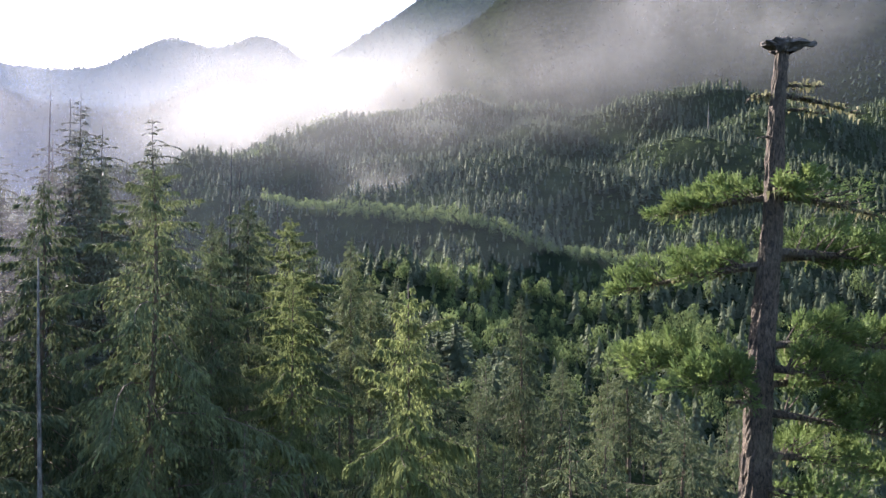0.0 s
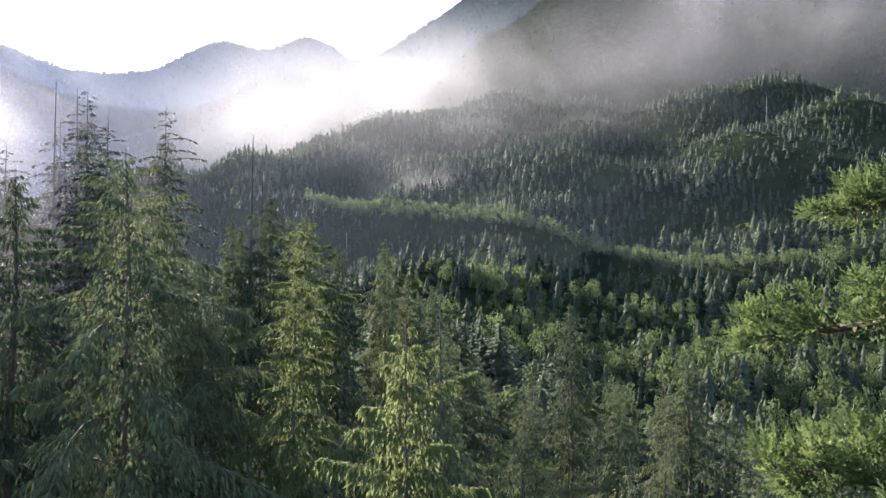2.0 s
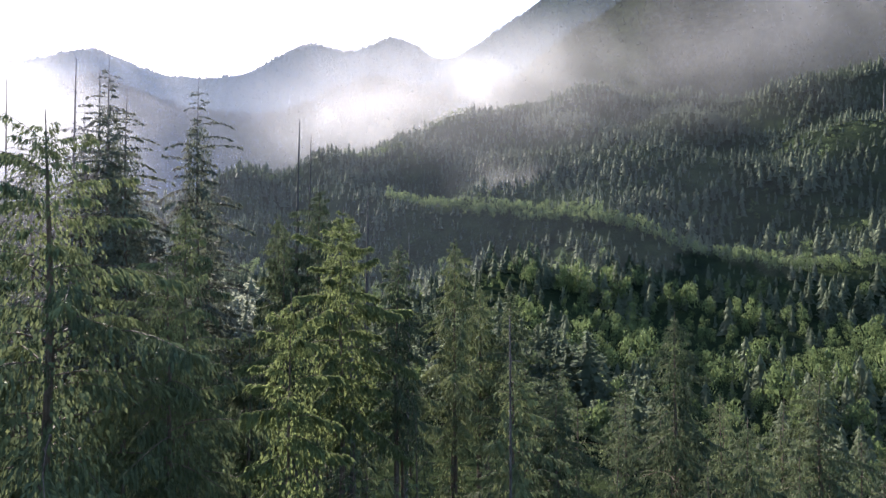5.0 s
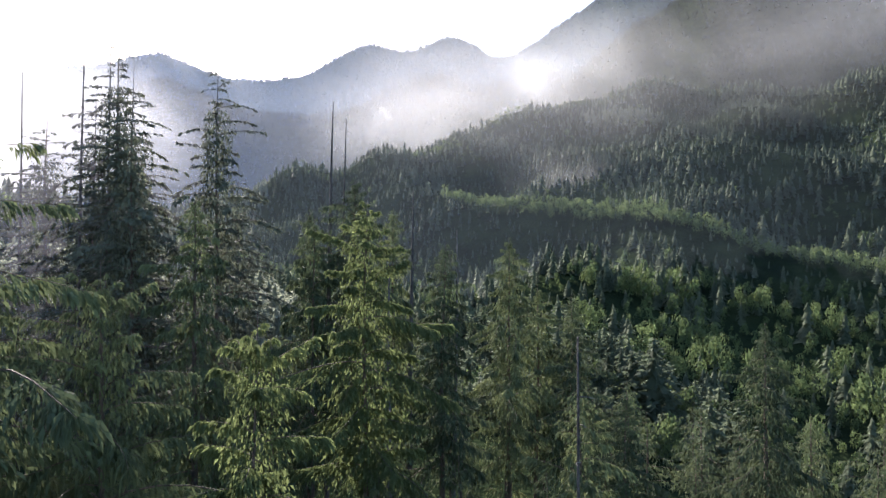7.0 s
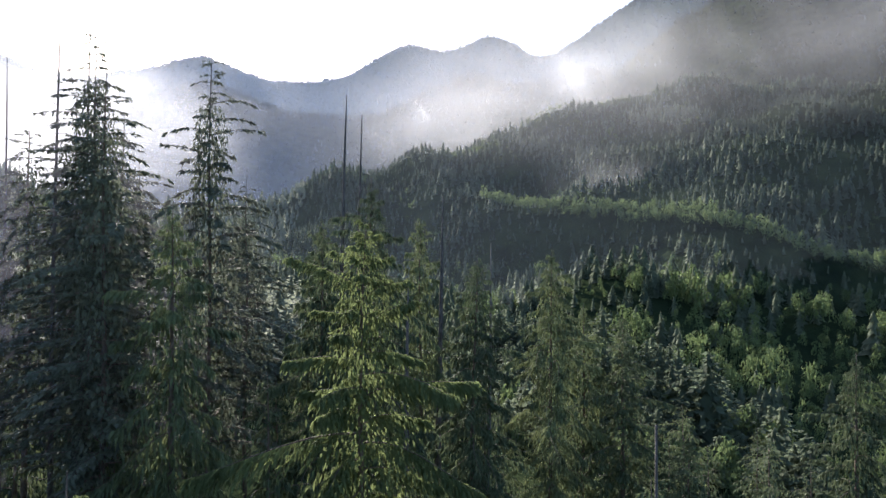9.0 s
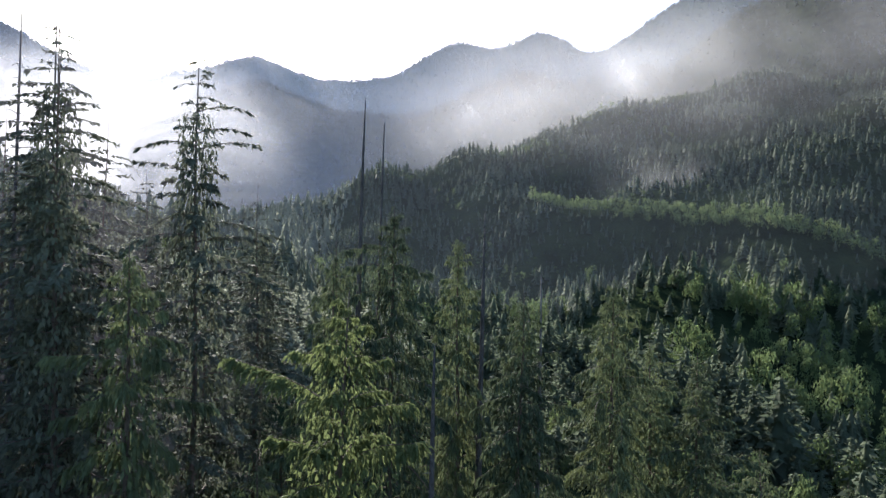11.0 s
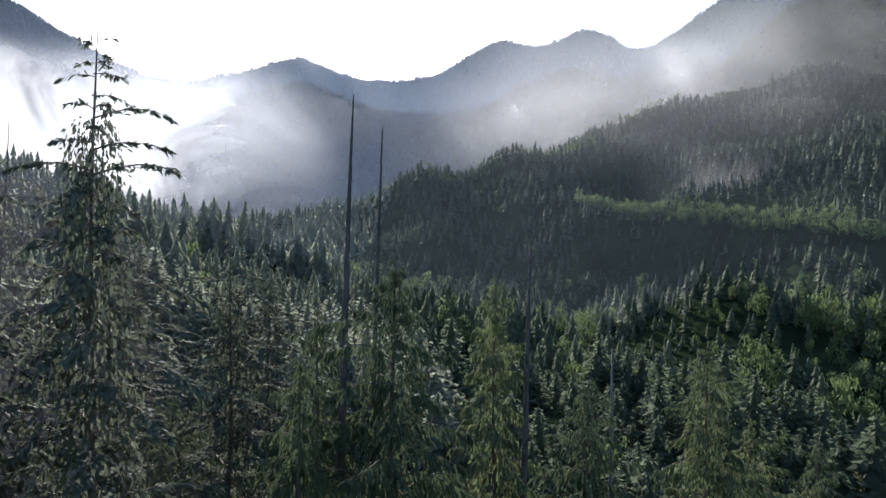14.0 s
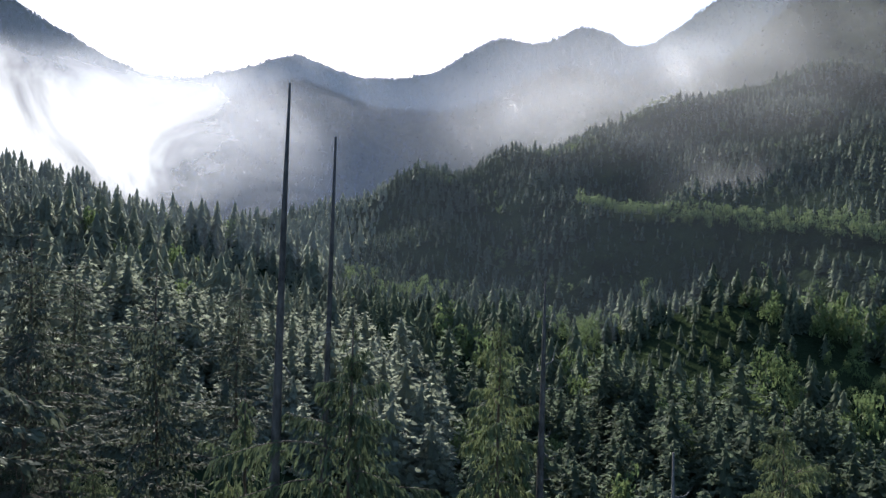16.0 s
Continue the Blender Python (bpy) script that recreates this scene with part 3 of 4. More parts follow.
# these cedars look sunlit by their lighter spray colour
close_kinds = [conifer("cedar", CEDAR_H, 4.6, 5.2, 19.0, 46, 28.0, 8, 0.34, "cedar", 190 + i, LIT_CEDAR, CEDAR_BARK,
                       "tall cedar with feathery hanging sprays, sunlight put into their colour", 0.30, ragged=0.40, inner=4200, peak=0.7) for i in range(2)]
cedar_kinds = [conifer("cedar", CEDAR_H, 5.8, 8.5, 12.0, 72, 9.0, 6, 0.52, "cedar", 210 + i, CEDAR, CEDAR_BARK,
                       "tall western red cedar among other conifers", 0.42, ragged=0.42, inner=2400) for i in range(3)]
hemlock_kinds = [conifer("hemlock", HEM_H, 7.6, 11.0, 15.0, 88, 7.2, 6, 0.41, "hemlock", 220 + i, HEMLOCK, CEDAR_BARK,
                         "tall dark western hemlock with layered drooping limbs", 0.30, ragged=0.38, gap=0.5, lead=1.6, inner=3600) for i in range(3)]

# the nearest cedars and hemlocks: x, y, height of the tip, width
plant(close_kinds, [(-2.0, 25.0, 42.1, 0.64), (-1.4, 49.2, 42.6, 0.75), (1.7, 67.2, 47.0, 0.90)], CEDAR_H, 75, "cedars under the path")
plant(fine_kinds, [
    (-9.8, 50.0, 49.0, 1.03), (1.2, 92.6, 51.2, 0.85),
    (-6.0, 53.0, 43.8, 0.72), (18.0, 106.0, 46.6, 0.8)], CEDAR_H, 77, "sunlit cedars beside the path")
plant(cedar_kinds, [
    (-2.6, 96.5, 48.6, 0.8), (9.5, 97.0, 45.6, 0.85), (6.0, 112.0, 49.8, 0.75), (22.5, 112.0, 41.0, 0.9),
    (26.0, 110.0, 40.0, 0.9), (11.5, 62.8, 38.2, 0.8), (27.0, 96.0, 31.5, 0.8), (30.5, 68.5, 32.5, 0.75), (40.8, 95.5, 38.0, 0.95),
    (62.3, 99.3, 30.8, 1.0), (28.0, 47.0, 31.0, 1.0), (-9.0, 80.8, 48.4, 0.8), (-1.9, 90.7, 47.5, 0.7),
    (-16.0, 113.0, 41.0, 0.8), (-17.0, 60.0, 49.0, 1.0), (-22.0, 48.0, 46.0, 1.1)], CEDAR_H, 76, "cedars on the near bank")
plant(hemlock_kinds, [
    (-9.4, 90.0, 60.6, 0.80), (-16.9, 89.0, 62.0, 0.85), (-20.0, 93.5, 58.0, 0.9), (-14.2, 84.4, 57.6, 0.9), (-18.0, 97.0, 56.8, 0.9),
    (-10.3, 107.6, 53.5, 0.75), (-26.0, 100.0, 57.0, 1.0), (-29.0, 84.0, 55.0, 1.0), (-30.0, 62.0, 52.0, 1.0),
    (-24.0, 119.0, 56.0, 0.85), (-29.0, 133.0, 53.6, 0.8), (-18.4, 143.0, 51.5, 0.75)], HEM_H, 78, "hemlocks on the near bank")
# lower trees that close the bank between them
fill = []
rs = np.random.RandomState(5)
for gx in np.arange(-62, 84, 11.2):
    for gy in np.arange(6, 132, 11.2):
        x, y = gx + rs.uniform(-3.6, 3.6), gy + rs.uniform(-3.6, 3.6)
        if y < (x + 10) / 1.4 - 3 or x < min(-18.0, -4.0 - 0.65 * (y - 40)) or (abs(x) < 12 and y < 22):
            continue
        g = float(height(x, y))
        top = g + rs.uniform(15, 22) + (2 if x < 0 else 0)
        if abs(x) < 14 and y < 80:
            top = min(top, 32 + 0.05 * y)
        fill.append((x, y, top, rs.uniform(0.85, 1.15)))
low_kinds = [conifer("cedar", 20.0, 4.8, 6.5, 6.0, 36, 2.9, 4, 0.66, "cedar", 240 + i, CEDAR, CEDAR_BARK,
                     "half-grown cedar in the shade of taller trees", 0.24, ragged=0.4, inner=520) for i in range(3)]
plant(low_kinds, fill, 20.0, 79, "half-grown cedars on the near bank")

# ---------------------------------------------------------------- dead trees


def snag(x, y, top, r, label, wood, stubs=6, reach=0.8, bend=0.0, hook=0.0, seed=0, low=0.3):
    """A dead standing trunk with a few bare stubs."""
    rs = np.random.RandomState(seed)
    z = float(height(x, y)) - 0.5
    high = top - z
    root = new("dead_snag")
    tagged(root, label, "dead tree", group="standing dead trees")
    root.matrix_basis = pose(x, y, z)

    def stem(u):
        return np.array([bend * (u - 0.6) + 0.09 * math.sin(5 * u + seed), 0.09 * math.cos(4 * u + seed), u * high])
    us = np.linspace(0, 1, 14)
    part("trunk", *tube([stem(u) for u in us], [r * (1 - u) ** 0.75 + 0.035 for u in us], 8, 0.10, rs), wood, root, smooth=True)
    for k in range(stubs):
        u = rs.uniform(low, 0.97)
        a = rs.uniform(0, 6.28)
        L = reach * rs.uniform(0.3, 1.2)
        d = np.array([math.cos(a), math.sin(a), rs.uniform(-0.25, 0.35)])
        p = stem(u)
        q = [p + d * L * s + np.array([0, 0, -0.25 * L * s * s + hook * L * s ** 3]) + np.array([-d[1], d[0], 0]) * 0.12 * L * math.sin(4 * s + k) for s in np.linspace(0, 1, 6)]
        part("bare_limb", *tube(q, [0.012 + 0.03 * L / (0.6 + L) * (1 - s) for s in np.linspace(0, 1, 6)], 5), DEAD, root)
    return root


snag(-0.65, 93.2, 57.3, 0.29, "tall bare dead trunk tapering to a thin tip", CHAR, 3, 0.5, 0.5, seed=1, low=0.4)
snag(0.45, 93.9, 56.0, 0.18, "thin crooked dead trunk with short stubs", CHAR, 12, 0.45, 0.3, seed=2, low=0.6)
snag(7.9, 111.0, 51.5, 0.40, "dark dead trunk with curled bare limbs", CHAR, 16, 1.5, 0.1, 0.5, seed=3, low=0.35)
snag(10.9, 97.8, 46.6, 0.22, "grey forked dead trunk with pale bare limbs", DEAD, 9, 2.2, 0.1, 0.55, seed=4, low=0.6)
snag(10.1, 59.2, 40.8, 0.09, "dark broken dead trunk among cedars", CHAR, 8, 0.7, 0.1, seed=5, low=0.5)
snag(-15.0, 43.5, 43.0, 0.15, "pale grey dead pole in the shade", DEAD, 4, 0.6, 0.0, seed=6, low=0.5)
snag(4.0, 84.6, 43.5, 0.30, "dark broken dead trunk", CHAR, 4, 0.5, 0.0, seed=7, low=0.6)
snag(-19.8, 90.5, 61.2, 0.20, "broken dead trunk with stubby twigs along its top", CHAR, 26, 0.8, 0.1, seed=8, low=0.72)
snag(-17.9, 90.6, 60.6, 0.14, "thin dead leader pole beside a hemlock", CHAR, 8, 0.6, 0.0, seed=9, low=0.7)
snag(-29.9, 103.7, 62.3, 0.20, "bare dead pole above the canopy", CHAR, 1, 0.4, 0.0, seed=10, low=0.8)
snag(341.0, 384.0, 151.0, 0.60, "white weathered dead trunk on the slope", DEAD, 4, 1.5, 0.0, seed=11, low=0.5)

# ---------------------------------------------------------------- the old broken-topped fir


def fir_limb(root, start, heading, length, rise, sag, thick, leafy, mossy, seed, fat=0.42, inner=0.25, name="limb"):
    """A heavy limb, with tufts of needles and hanging moss as its parts."""
    rs = np.random.RandomState(seed)
    start, out = np.array(start), unit(np.array([heading[0], heading[1], 0.0]))
    side = np.array([-out[1], out[0], 0.0])
    ss = np.linspace(0, 1, 9)
    pts = [start + out * length * s + np.array([0, 0, length * (rise * s - sag * s * s)]) + side * 0.10 * length * math.sin(3.2 * s + seed) * s for s in ss]
    pieces = [tube(pts, [thick * (1 - s) ** 0.8 + 0.014 for s in ss], 7, 0.12, rs)]
    twigs = []
    for k in range(int(6 + (7 if leafy else 4) * length)):
        s = rs.uniform(inner * 0.6, 0.98)
        j = min(int(s * 8), 7)
        p = pts[j] * (1 - (s * 8 - j)) + pts[j + 1] * (s * 8 - j)
        sg = 1 if k % 2 else -1
        d = unit(out * rs.uniform(0.2, 0.9) + side * sg * rs.uniform(0.4, 1.0) + np.array([0, 0, rs.uniform(-0.2, 1.3 * fat / 0.6 if leafy else 0.3)]))
        L = (0.40 + 0.14 * length * (1 - s) + (0.40 if leafy else 0)) * rs.uniform(0.6, 1.25) * (1 if leafy else 0.7)
        q = [p + d * L * u + np.array([0, 0, -0.12 * L * u * u]) + side * 0.05 * math.sin(6 * u + k) for u in np.linspace(0, 1, 4)]
        pieces.append(tube(q, [0.022 * (1 - u) + 0.006 for u in np.linspace(0, 1, 4)], 4))
        twigs.append(q)
    limb = part(name, *merge(pieces), BARK, root)
    if leafy:
        lv = Leaves()
        for q in twigs + [pts[3:6], pts[5:8], pts[6:9]]:
            for k in range(int(leafy * 2.0)):
                a, b = q[0], q[-1]
                w = 0.35 + 0.65 * rs.rand() ** 0.6
                ball = unit(rs.normal(size=3)) * 0.17 * rs.rand() ** 0.5
                p = a * (1 - w) + b * w + ball * np.array([1, 1, 0.8 * fat / 0.5]) + np.array([0, 0, 0.04])
                d = unit(unit(b - a) * 0.7 + ball * 6 + np.array([0, 0, 0.35]))
                cross = unit(np.cross(d, rs.normal(size=3)))
                ln = rs.uniform(0.14, 0.27)
                lv.spray(p, d, cross, ln, ln * 0.25, 5, rs)
        v, f = lv.mesh()
        part("needle_tuft", v, f, FIR, limb)
    if mossy:
        v, f = [], []
        for k in range(int(mossy * 3)):
            s = rs.uniform(0.12, 1.0)
            j = min(int(s * 8), 7)
            p = pts[j] * (1 - (s * 8 - j)) + pts[j + 1] * (s * 8 - j) + side * rs.normal() * 0.10 + out * rs.normal() * 0.05 + np.array([0, 0, rs.normal() * 0.05 + 0.04])
            L, w = rs.uniform(0.05, 0.15) + 0.26 * rs.rand() ** 5, rs.uniform(0.02, 0.06)
            a = rs.uniform(0, 6.28)
            d = np.array([math.cos(a), math.sin(a), 0]) * w
            n0 = len(v)
            drift = np.array([rs.normal(), rs.normal(), 0]) * 0.03
            v += [p - d, p + d, p + drift + d * 0.6 - np.array([0, 0, L * 0.6]), p + drift * 1.5 - np.array([0, 0, L]), p + drift - d * 0.7 - np.array([0, 0, L * 0.5])]
            f += [[n0, n0 + 1, n0 + 2, n0 + 3, n0 + 4]]
        tagged(part("hanging_moss", np.array(v), f, MOSS, limb), kind="stuff")
    return limb


def old_fir():
    root = new("broken_top_fir")
    tagged(root, "old Douglas fir with broken top, mossy limbs and scaly bark", "tree")
    base = float(height(3.2, 17.8)) - 0.5
    rs = np.random.RandomState(300)

    def axis(z):
        u = (z - 36.3) / 13.0
        return np.array([5.41 + 1.29 * u + 0.05 * math.sin(z * 0.9), 17.6, z])
    zs = np.concatenate([np.linspace(base, 36, 10), np.linspace(36.2, 49.0, 90)])
    rad = np.interp(zs, [base, 36, 41, 45, 47.5, 49.0], [0.62, 0.41, 0.335, 0.25, 0.20, 0.165])
    v, f = [], []
    sides = 40
    for i, z in enumerate(zs):
        c = axis(z)
        for k in range(sides):
            a = 2 * math.pi * k / sides
            n = noise.noise(Vector((math.cos(a) * 3.2, math.sin(a) * 3.2, z * 0.9)))
            m = noise.noise(Vector((math.cos(a) * 8, math.sin(a) * 8, z * 2.2 + 40)))
            w = noise.noise(Vector((math.cos(a) * 14, math.sin(a) * 14, z * 5 + 9)))
            r = rad[i] * (1 + 0.10 * n + 0.11 * m + 0.12 * w)
            v.append((c[0] + r * math.cos(a), c[1] + r * math.sin(a), z))
    for i in range(len(zs) - 1):
        for k in range(sides):
            a, b = i * sides + k, i * sides + (k + 1) % sides
            f.append([a, b, b + sides, a + sides])
    f.append([(len(zs) - 1) * sides + k for k in range(sides)])
    part("trunk", v, f, BARK, root)
    right = np.array([0.925, -0.38, 0])
    top = axis(49.0)
    # jagged dead crown left where the top snapped off
    bits = []
    cap_v, cap_f = [], []
    rings, around = 7, 22
    for i in range(rings):
        u = i / (rings - 1)
        for k in range(around):
            a = 2 * math.pi * k / around
            n1 = noise.noise(Vector((math.cos(a) * 2.0, math.sin(a) * 2.0, u * 2 + 3)))
            n2 = noise.noise(Vector((math.cos(a) * 6.0, math.sin(a) * 6.0, u * 5 + 8)))
            w = 0.17 + 0.20 * math.sin(math.pi * min(1, 0.15 + 0.8 * u)) * (1 + 1.3 * n1)
            along = 1 + 0.9 * abs(math.cos(a - math.atan2(right[1], right[0]))) ** 3 * u
            r = max(0.03, w * along * (1 + 0.55 * n2)) * (1 if i < rings - 1 else 0.55)
            cap_v.append((top[0] + r * math.cos(a), top[1] + r * math.sin(a), top[2] - 0.30 + 0.42 * u + 0.14 * n2 * u))
    for i in range(rings - 1):
        for k in range(around):
            a, b = i * around + k, i * around + (k + 1) % around
            cap_f.append([a, b, b + around, a + around])
    cap_f.append([(rings - 1) * around + k for k in range(around)])
    bits.append((cap_v, cap_f))
    for d, L, up, r in ((-right, 0.50, 0.05, 0.11), (right, 0.95, 0.02, 0.12), (right * 0.6 + np.array([0.3, 0.7, 0]), 0.5, 0.15, 0.08), (right * 0.9 + np.array([0, 0, 0.12]), 0.70, 0.08, 0.05)):
        q = [top + d * L * s + np.array([0, 0, up * math.sin(3 * s) + 0.05 * math.sin(11 * s + L * 9) - 0.02]) for s in np.linspace(0.0, 1, 9)]
        bits.append(tube(q, [r * (1 - 0.6 * s) * (1 + 0.3 * math.sin(17 * s + L * 5)) for s in np.linspace(0, 1, 9)], 8, 0.40, rs))
    for k in range(26):
        a = rs.uniform(0, 6.28)
        e = abs(math.cos(a - math.atan2(right[1], right[0])))
        p = top + np.array([math.cos(a), math.sin(a), 0]) * rs.uniform(0.08, 0.22 + 0.4 * e)
        bits.append(tube([p - np.array([0, 0, 0.10]), p + np.array([rs.normal() * 0.05, rs.normal() * 0.05, rs.uniform(-0.02, 0.17)])], [0.05, 0.010], 5))
    part("broken_top", *merge(bits), CHAR, root, "dark splintered broken top")
    left, fwd = unit(np.array([-0.62, 0.78, 0])), np.array([0.5, 0.8, 0])
    R2 = unit(np.array([0.85, -0.45, 0]))
    k = 400
    for z, d, L, rise, sag, th, leafy, mossy, fat in (
            (47.5, R2, 2.3, -0.20, 0.06, 0.07, 0, 40, 0.4), (47.75, unit(R2 + 0.5 * fwd), 1.6, 0.12, 0.02, 0.045, 0, 26, 0.4),
            (47.1, unit(R2 - 0.3 * fwd), 1.25, -0.10, 0.1, 0.05, 0, 16, 0.4), (47.5, left, 0.75, 0.10, 0.1, 0.05, 0, 14, 0.4),
            (46.3, -right, 0.35, 0.0, 0.0, 0.08, 0, 0, 0.4), (45.3, R2, 0.9, -0.05, 0.1, 0.02, 0, 0, 0.4),
            (44.6, left, 3.1, -0.10, 0.04, 0.09, 26, 60, 0.6), (44.6, unit(R2 + 0.2 * fwd), 3.4, -0.08, 0.08, 0.09, 3, 70, 0.3),
            (44.7, unit(-fwd + 0.4 * right), 0.9, 0.10, 0.1, 0.05, 24, 40, 0.5), (44.7, fwd, 0.9, 0.10, 0.1, 0.05, 16, 20, 0.5),
            (42.7, left, 4.2, -0.16, 0.05, 0.12, 26, 50, 0.6), (43.0, R2, 3.9, 0.0, 0.10, 0.13, 22, 50, 0.5),
            (42.8, unit(R2 + 0.7 * fwd), 2.8, 0.08, 0.1, 0.07, 24, 24, 0.5), (42.5, unit(left + 0.6 * fwd), 2.4, 0.10, 0.1, 0.07, 22, 20, 0.5),
            (39.6, unit(left - 0.15 * fwd), 3.6, 0.22, 0.20, 0.12, 34, 30, 0.8), (39.4, unit(-fwd * 0.5 - right * 0.8), 2.6, 0.20, 0.18, 0.09, 34, 24, 0.8),
            (40.4, R2, 4.0, 0.10, 0.12, 0.12, 32, 40, 0.7), (39.8, unit(R2 - 0.5 * fwd), 3.4, 0.02, 0.14, 0.11, 34, 30, 0.8),
            (39.3, unit(R2 + 0.8 * fwd), 3.6, 0.05, 0.12, 0.10, 30, 30, 0.7), (38.6, unit(R2 - 0.2 * fwd), 4.0, -0.05, 0.14, 0.11, 30, 40, 0.7),
            (37.4, unit(R2 + 0.3 * fwd), 4.2, -0.05, 0.14, 0.11, 28, 50, 0.6), (36.6, unit(-fwd + R2), 3.5, -0.1, 0.14, 0.11, 28, 40, 0.6),
            (38.9, -right, 0.9, -0.03, 0.05, 0.09, 0, 10, 0.4)):
        fir_limb(root, axis(z), d, L, rise, sag, th, leafy, mossy, k, fat)
        k += 1
    return root


old_fir()

# ---------------------------------------------------------------- mist


def mist_stuff(name, amount, size, contrast, seed_shift, stretch=(1, 1, 1), tint=(0.93, 0.95, 1.0), base=0.0):
    """Thin drifting mist and tinted haze: lets most light through and scatters the rest."""
    m, nt, bsdf, out = shader(name)
    nt.nodes.remove(bsdf)
    tc = nt.nodes.new("ShaderNodeTexCoord")
    sep = nt.nodes.new("ShaderNodeSeparateXYZ")
    uv = nt.nodes.new("ShaderNodeUVMap")
    nt.links.new(uv.outputs[0], sep.inputs[0])
    fade = None
    for axis in ("X", "Y"):
        a = sep.outputs[axis]
        b = math_node(nt, "SUBTRACT", 1.0, a)
        w = math_node(nt, "MULTIPLY", math_node(nt, "MULTIPLY", a, b), 4.0)
        w = math_node(nt, "POWER", w, 1.7)
        fade = w if fade is None else math_node(nt, "MULTIPLY", fade, w)
    mp = nt.nodes.new("ShaderNodeMapping")
    mp.inputs["Location"].default_value = (seed_shift, seed_shift * 0.7, 0)
    mp.inputs["Scale"].default_value = stretch
    nt.links.new(tc.outputs["Object"], mp.inputs[0])
    n1 = nt.nodes.new("ShaderNodeTexNoise")
    n1.inputs["Scale"].default_value, n1.inputs["Detail"].default_value, n1.inputs["Roughness"].default_value = 1.0 / size, 6.0, 0.60
    n1.inputs["Distortion"].default_value = 0.9
    nt.links.new(mp.outputs[0], n1.inputs["Vector"])
    lo = 0.5 - 0.5 / contrast
    c = math_node(nt, "MULTIPLY", math_node(nt, "SUBTRACT", n1.outputs["Fac"], lo), contrast)
    if base:
        c = math_node(nt, "MAXIMUM", math_node(nt, "ADD", math_node(nt, "MULTIPLY", c, 1 - base), base), base)
    cl = nt.nodes.new("ShaderNodeClamp")
    nt.links.new(math_node(nt, "MULTIPLY", math_node(nt, "MULTIPLY", c, fade), amount), cl.inputs[0])
    tr = nt.nodes.new("ShaderNodeBsdfTransparent")
    sc = nt.nodes.new("ShaderNodeBsdfTranslucent")
    sc.inputs["Color"].default_value = (*tint, 1)
    df = nt.nodes.new("ShaderNodeBsdfDiffuse")
    df.inputs["Color"].default_value = (*tint, 1)
    half = nt.nodes.new("ShaderNodeMixShader")
    half.inputs[0].default_value = 0.2
    nt.links.new(sc.outputs[0], half.inputs[1])
    nt.links.new(df.outputs[0], half.inputs[2])
    mix = nt.nodes.new("ShaderNodeMixShader")
    nt.links.new(cl.outputs[0], mix.inputs[0])
    nt.links.new(tr.outputs[0], mix.inputs[1])
    nt.links.new(half.outputs[0], mix.inputs[2])
    nt.links.new(mix.outputs[0], out.inputs["Surface"])
    return m


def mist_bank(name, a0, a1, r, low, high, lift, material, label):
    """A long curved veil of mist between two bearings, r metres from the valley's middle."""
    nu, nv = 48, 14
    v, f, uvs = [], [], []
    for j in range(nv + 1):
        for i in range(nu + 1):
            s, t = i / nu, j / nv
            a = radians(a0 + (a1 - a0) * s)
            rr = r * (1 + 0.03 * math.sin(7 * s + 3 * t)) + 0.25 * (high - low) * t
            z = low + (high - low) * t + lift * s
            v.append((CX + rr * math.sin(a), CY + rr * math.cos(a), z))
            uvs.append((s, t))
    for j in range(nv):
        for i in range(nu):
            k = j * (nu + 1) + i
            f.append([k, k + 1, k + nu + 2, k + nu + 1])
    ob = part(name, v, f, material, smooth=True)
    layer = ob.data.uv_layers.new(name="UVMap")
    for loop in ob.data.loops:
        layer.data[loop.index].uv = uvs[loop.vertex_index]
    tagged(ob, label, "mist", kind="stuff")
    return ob


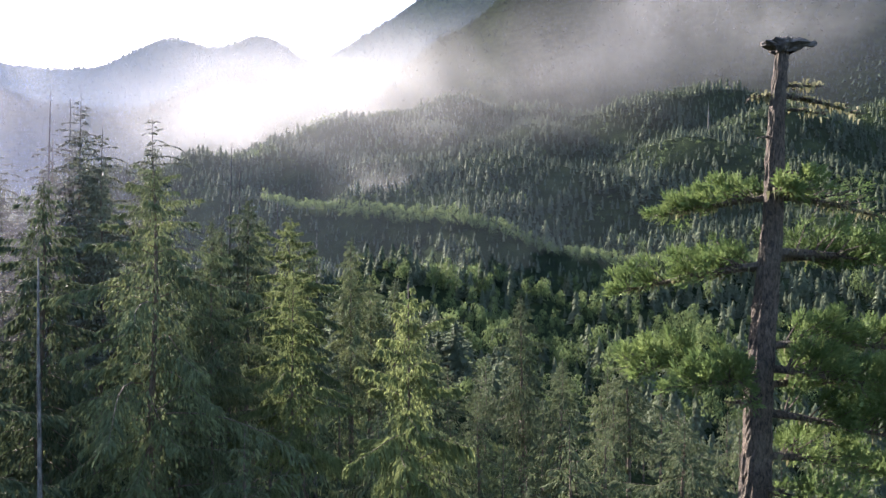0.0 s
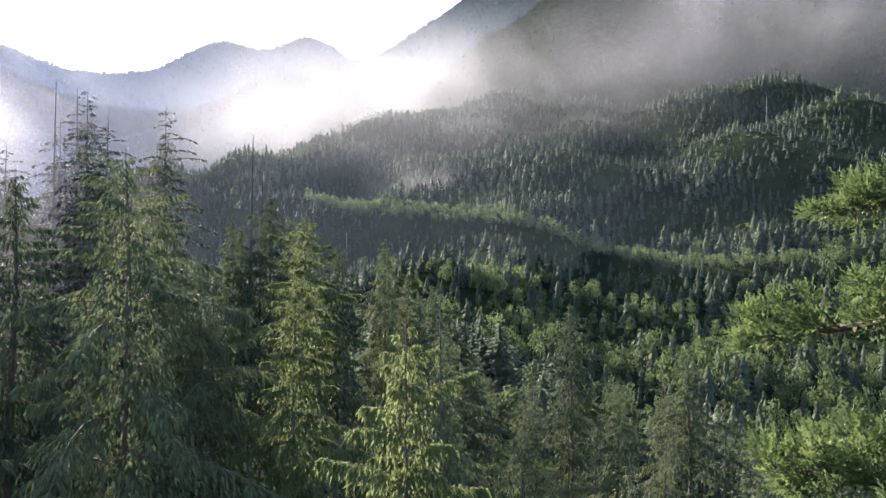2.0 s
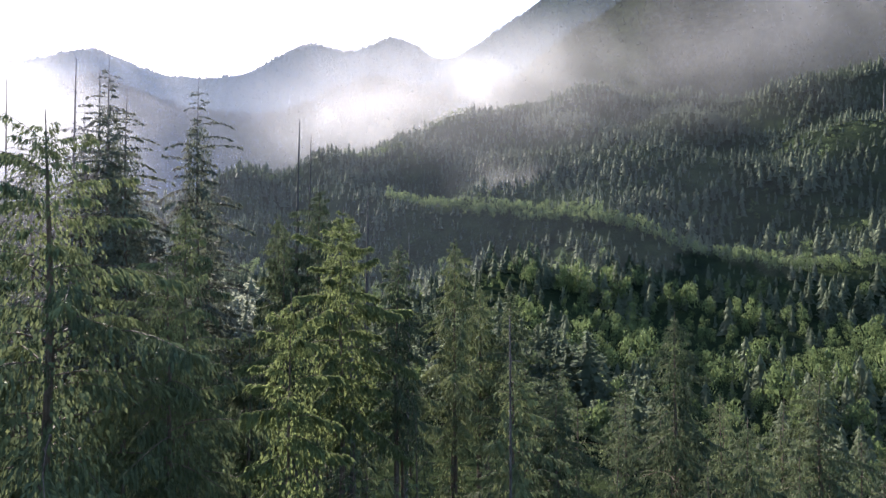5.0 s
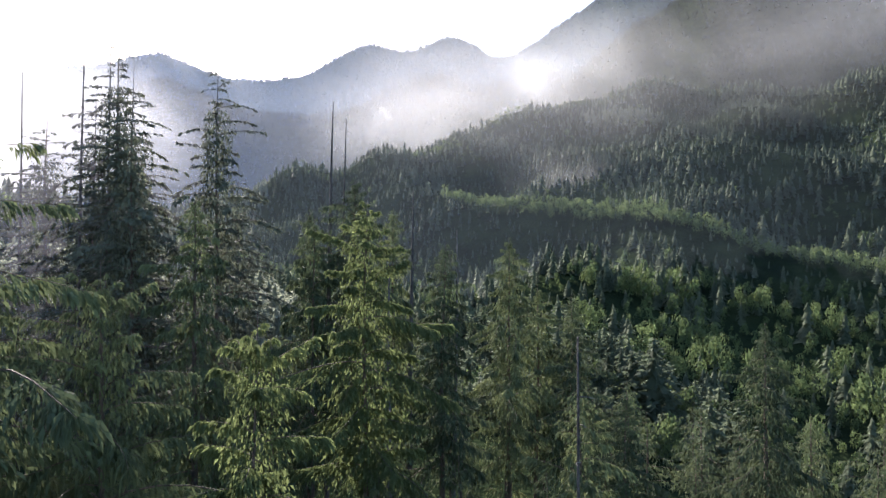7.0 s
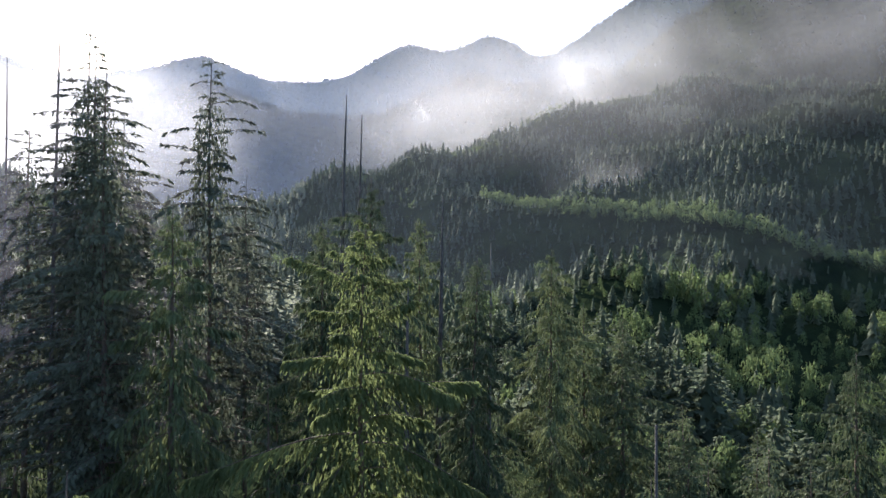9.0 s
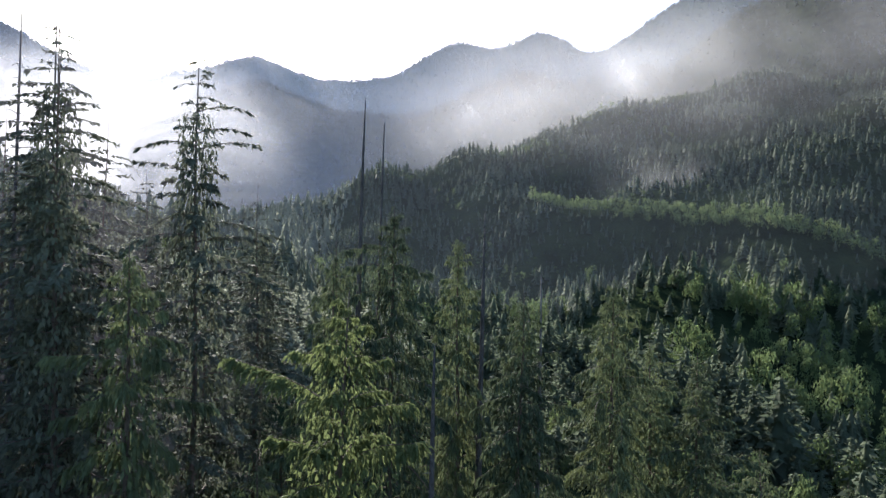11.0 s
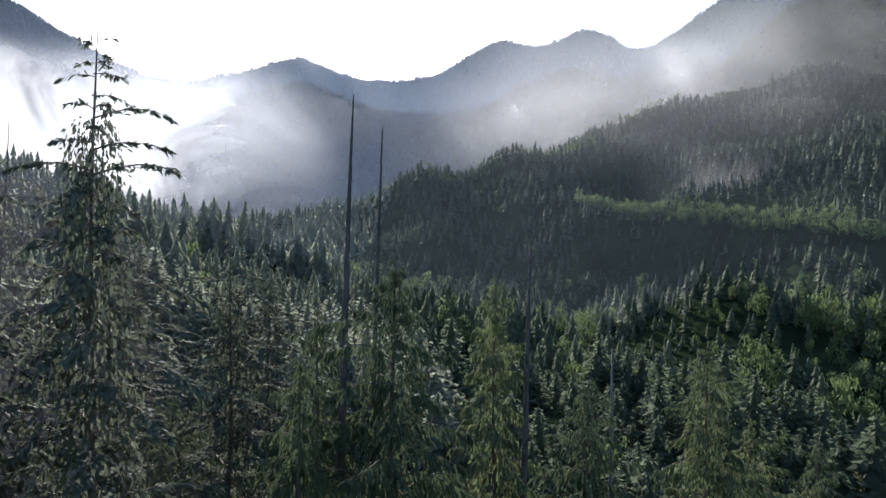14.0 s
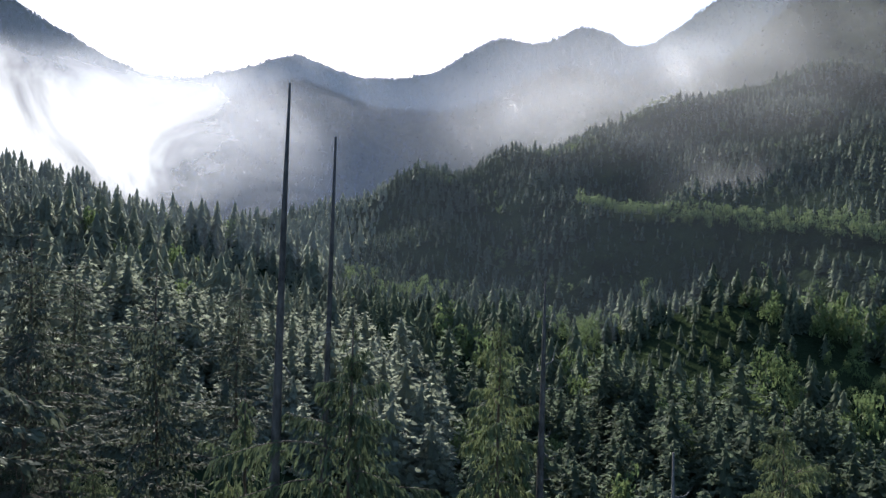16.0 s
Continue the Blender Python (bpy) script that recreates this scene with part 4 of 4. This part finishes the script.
MILK = (0.93, 0.95, 1.0)
# distance haze painted as one blue-tinted sheet
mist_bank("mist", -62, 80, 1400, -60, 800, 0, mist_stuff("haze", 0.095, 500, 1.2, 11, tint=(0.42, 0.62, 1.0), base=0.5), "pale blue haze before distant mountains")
mist_bank("mist", -66, -9, 700, 48, 250, 0, mist_stuff("bright_mist", 1.7, 150, 2.4, 37), "thick bright mist lying in the valley")
mist_bank("mist", -33, -4, 735, 139, 293, 0, mist_stuff("torn_mist", 0.30, 130, 3.2, 61, tint=MILK), "torn veils of mist below the far skyline")
mist_bank("mist", -7, 30, 725, 123, 340, 16, mist_stuff("notch_mist", 0.13, 160, 2.3, 27, tint=MILK, base=0.25), "soft sunlit mist below two rounded summits")
mist_bank("mist", -9, 28, 680, 82, 234, 88, mist_stuff("crest_mist", 0.26, 130, 2.3, 52, tint=MILK, base=0.25), "bright mist rising behind the slope's crest")
mist_bank("mist", 11.0, 19.0, 712, 160, 254, 34, mist_stuff("plume_mist", 0.25, 45, 2.4, 20), "small bright plume of mist in a notch")
mist_bank("mist", 0.8, 5.2, 718, 180, 212, -6, mist_stuff("wisp_mist", 0.18, 25, 2.4, 31), "small torn wisp of mist on the mountainside")
mist_bank("mist", 25, 64, 700, 165, 400, 24, mist_stuff("flank_veil", 0.19, 170, 3.0, 73, tint=(0.90, 0.93, 1.0)), "drifting streaks of mist before the high flank")
mist_bank("mist", 40, 100, 640, 90, 560, 0, mist_stuff("flank_mist", 0.20, 200, 1.6, 71, tint=(0.84, 0.89, 1.0), base=0.35), "grey mist over the high wooded flank")
mist_bank("mist", -3, 48, 410, 84, 212, 30, mist_stuff("slope_mist", 0.15, 110, 2.0, 55, tint=MILK, base=0.15), "soft mist drifting over the slope's crest")
mist_bank("mist", 12, 27, 372, 46, 112, -6, mist_stuff("wisp_mist", 0.13, 30, 2.2, 35), "thin wisp of mist among the slope's conifers")
# blue tint puts airlight over the dark hillside at the valley's head
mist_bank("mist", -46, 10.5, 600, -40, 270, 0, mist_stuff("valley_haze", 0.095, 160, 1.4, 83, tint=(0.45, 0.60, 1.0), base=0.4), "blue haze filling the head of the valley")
# faint blue sheet added to lift and cool the slope's shade
mist_bank("mist", -75, 85, 235, -60, 230, 0, mist_stuff("bank_haze", 0.023, 110, 1.3, 95, tint=(0.62, 0.76, 1.0), base=0.4), "faint blue haze above the near bank")
# violet sheet added to imitate lens glare over the hemlocks' dark side
mist_bank("mist", -88, -8, 23, 26, 72, 0, mist_stuff("glare_veil", 0.055, 14, 1.5, 40, tint=(0.78, 0.77, 1.0), base=0.4), "added violet veil among the hemlocks, standing for lens glare")
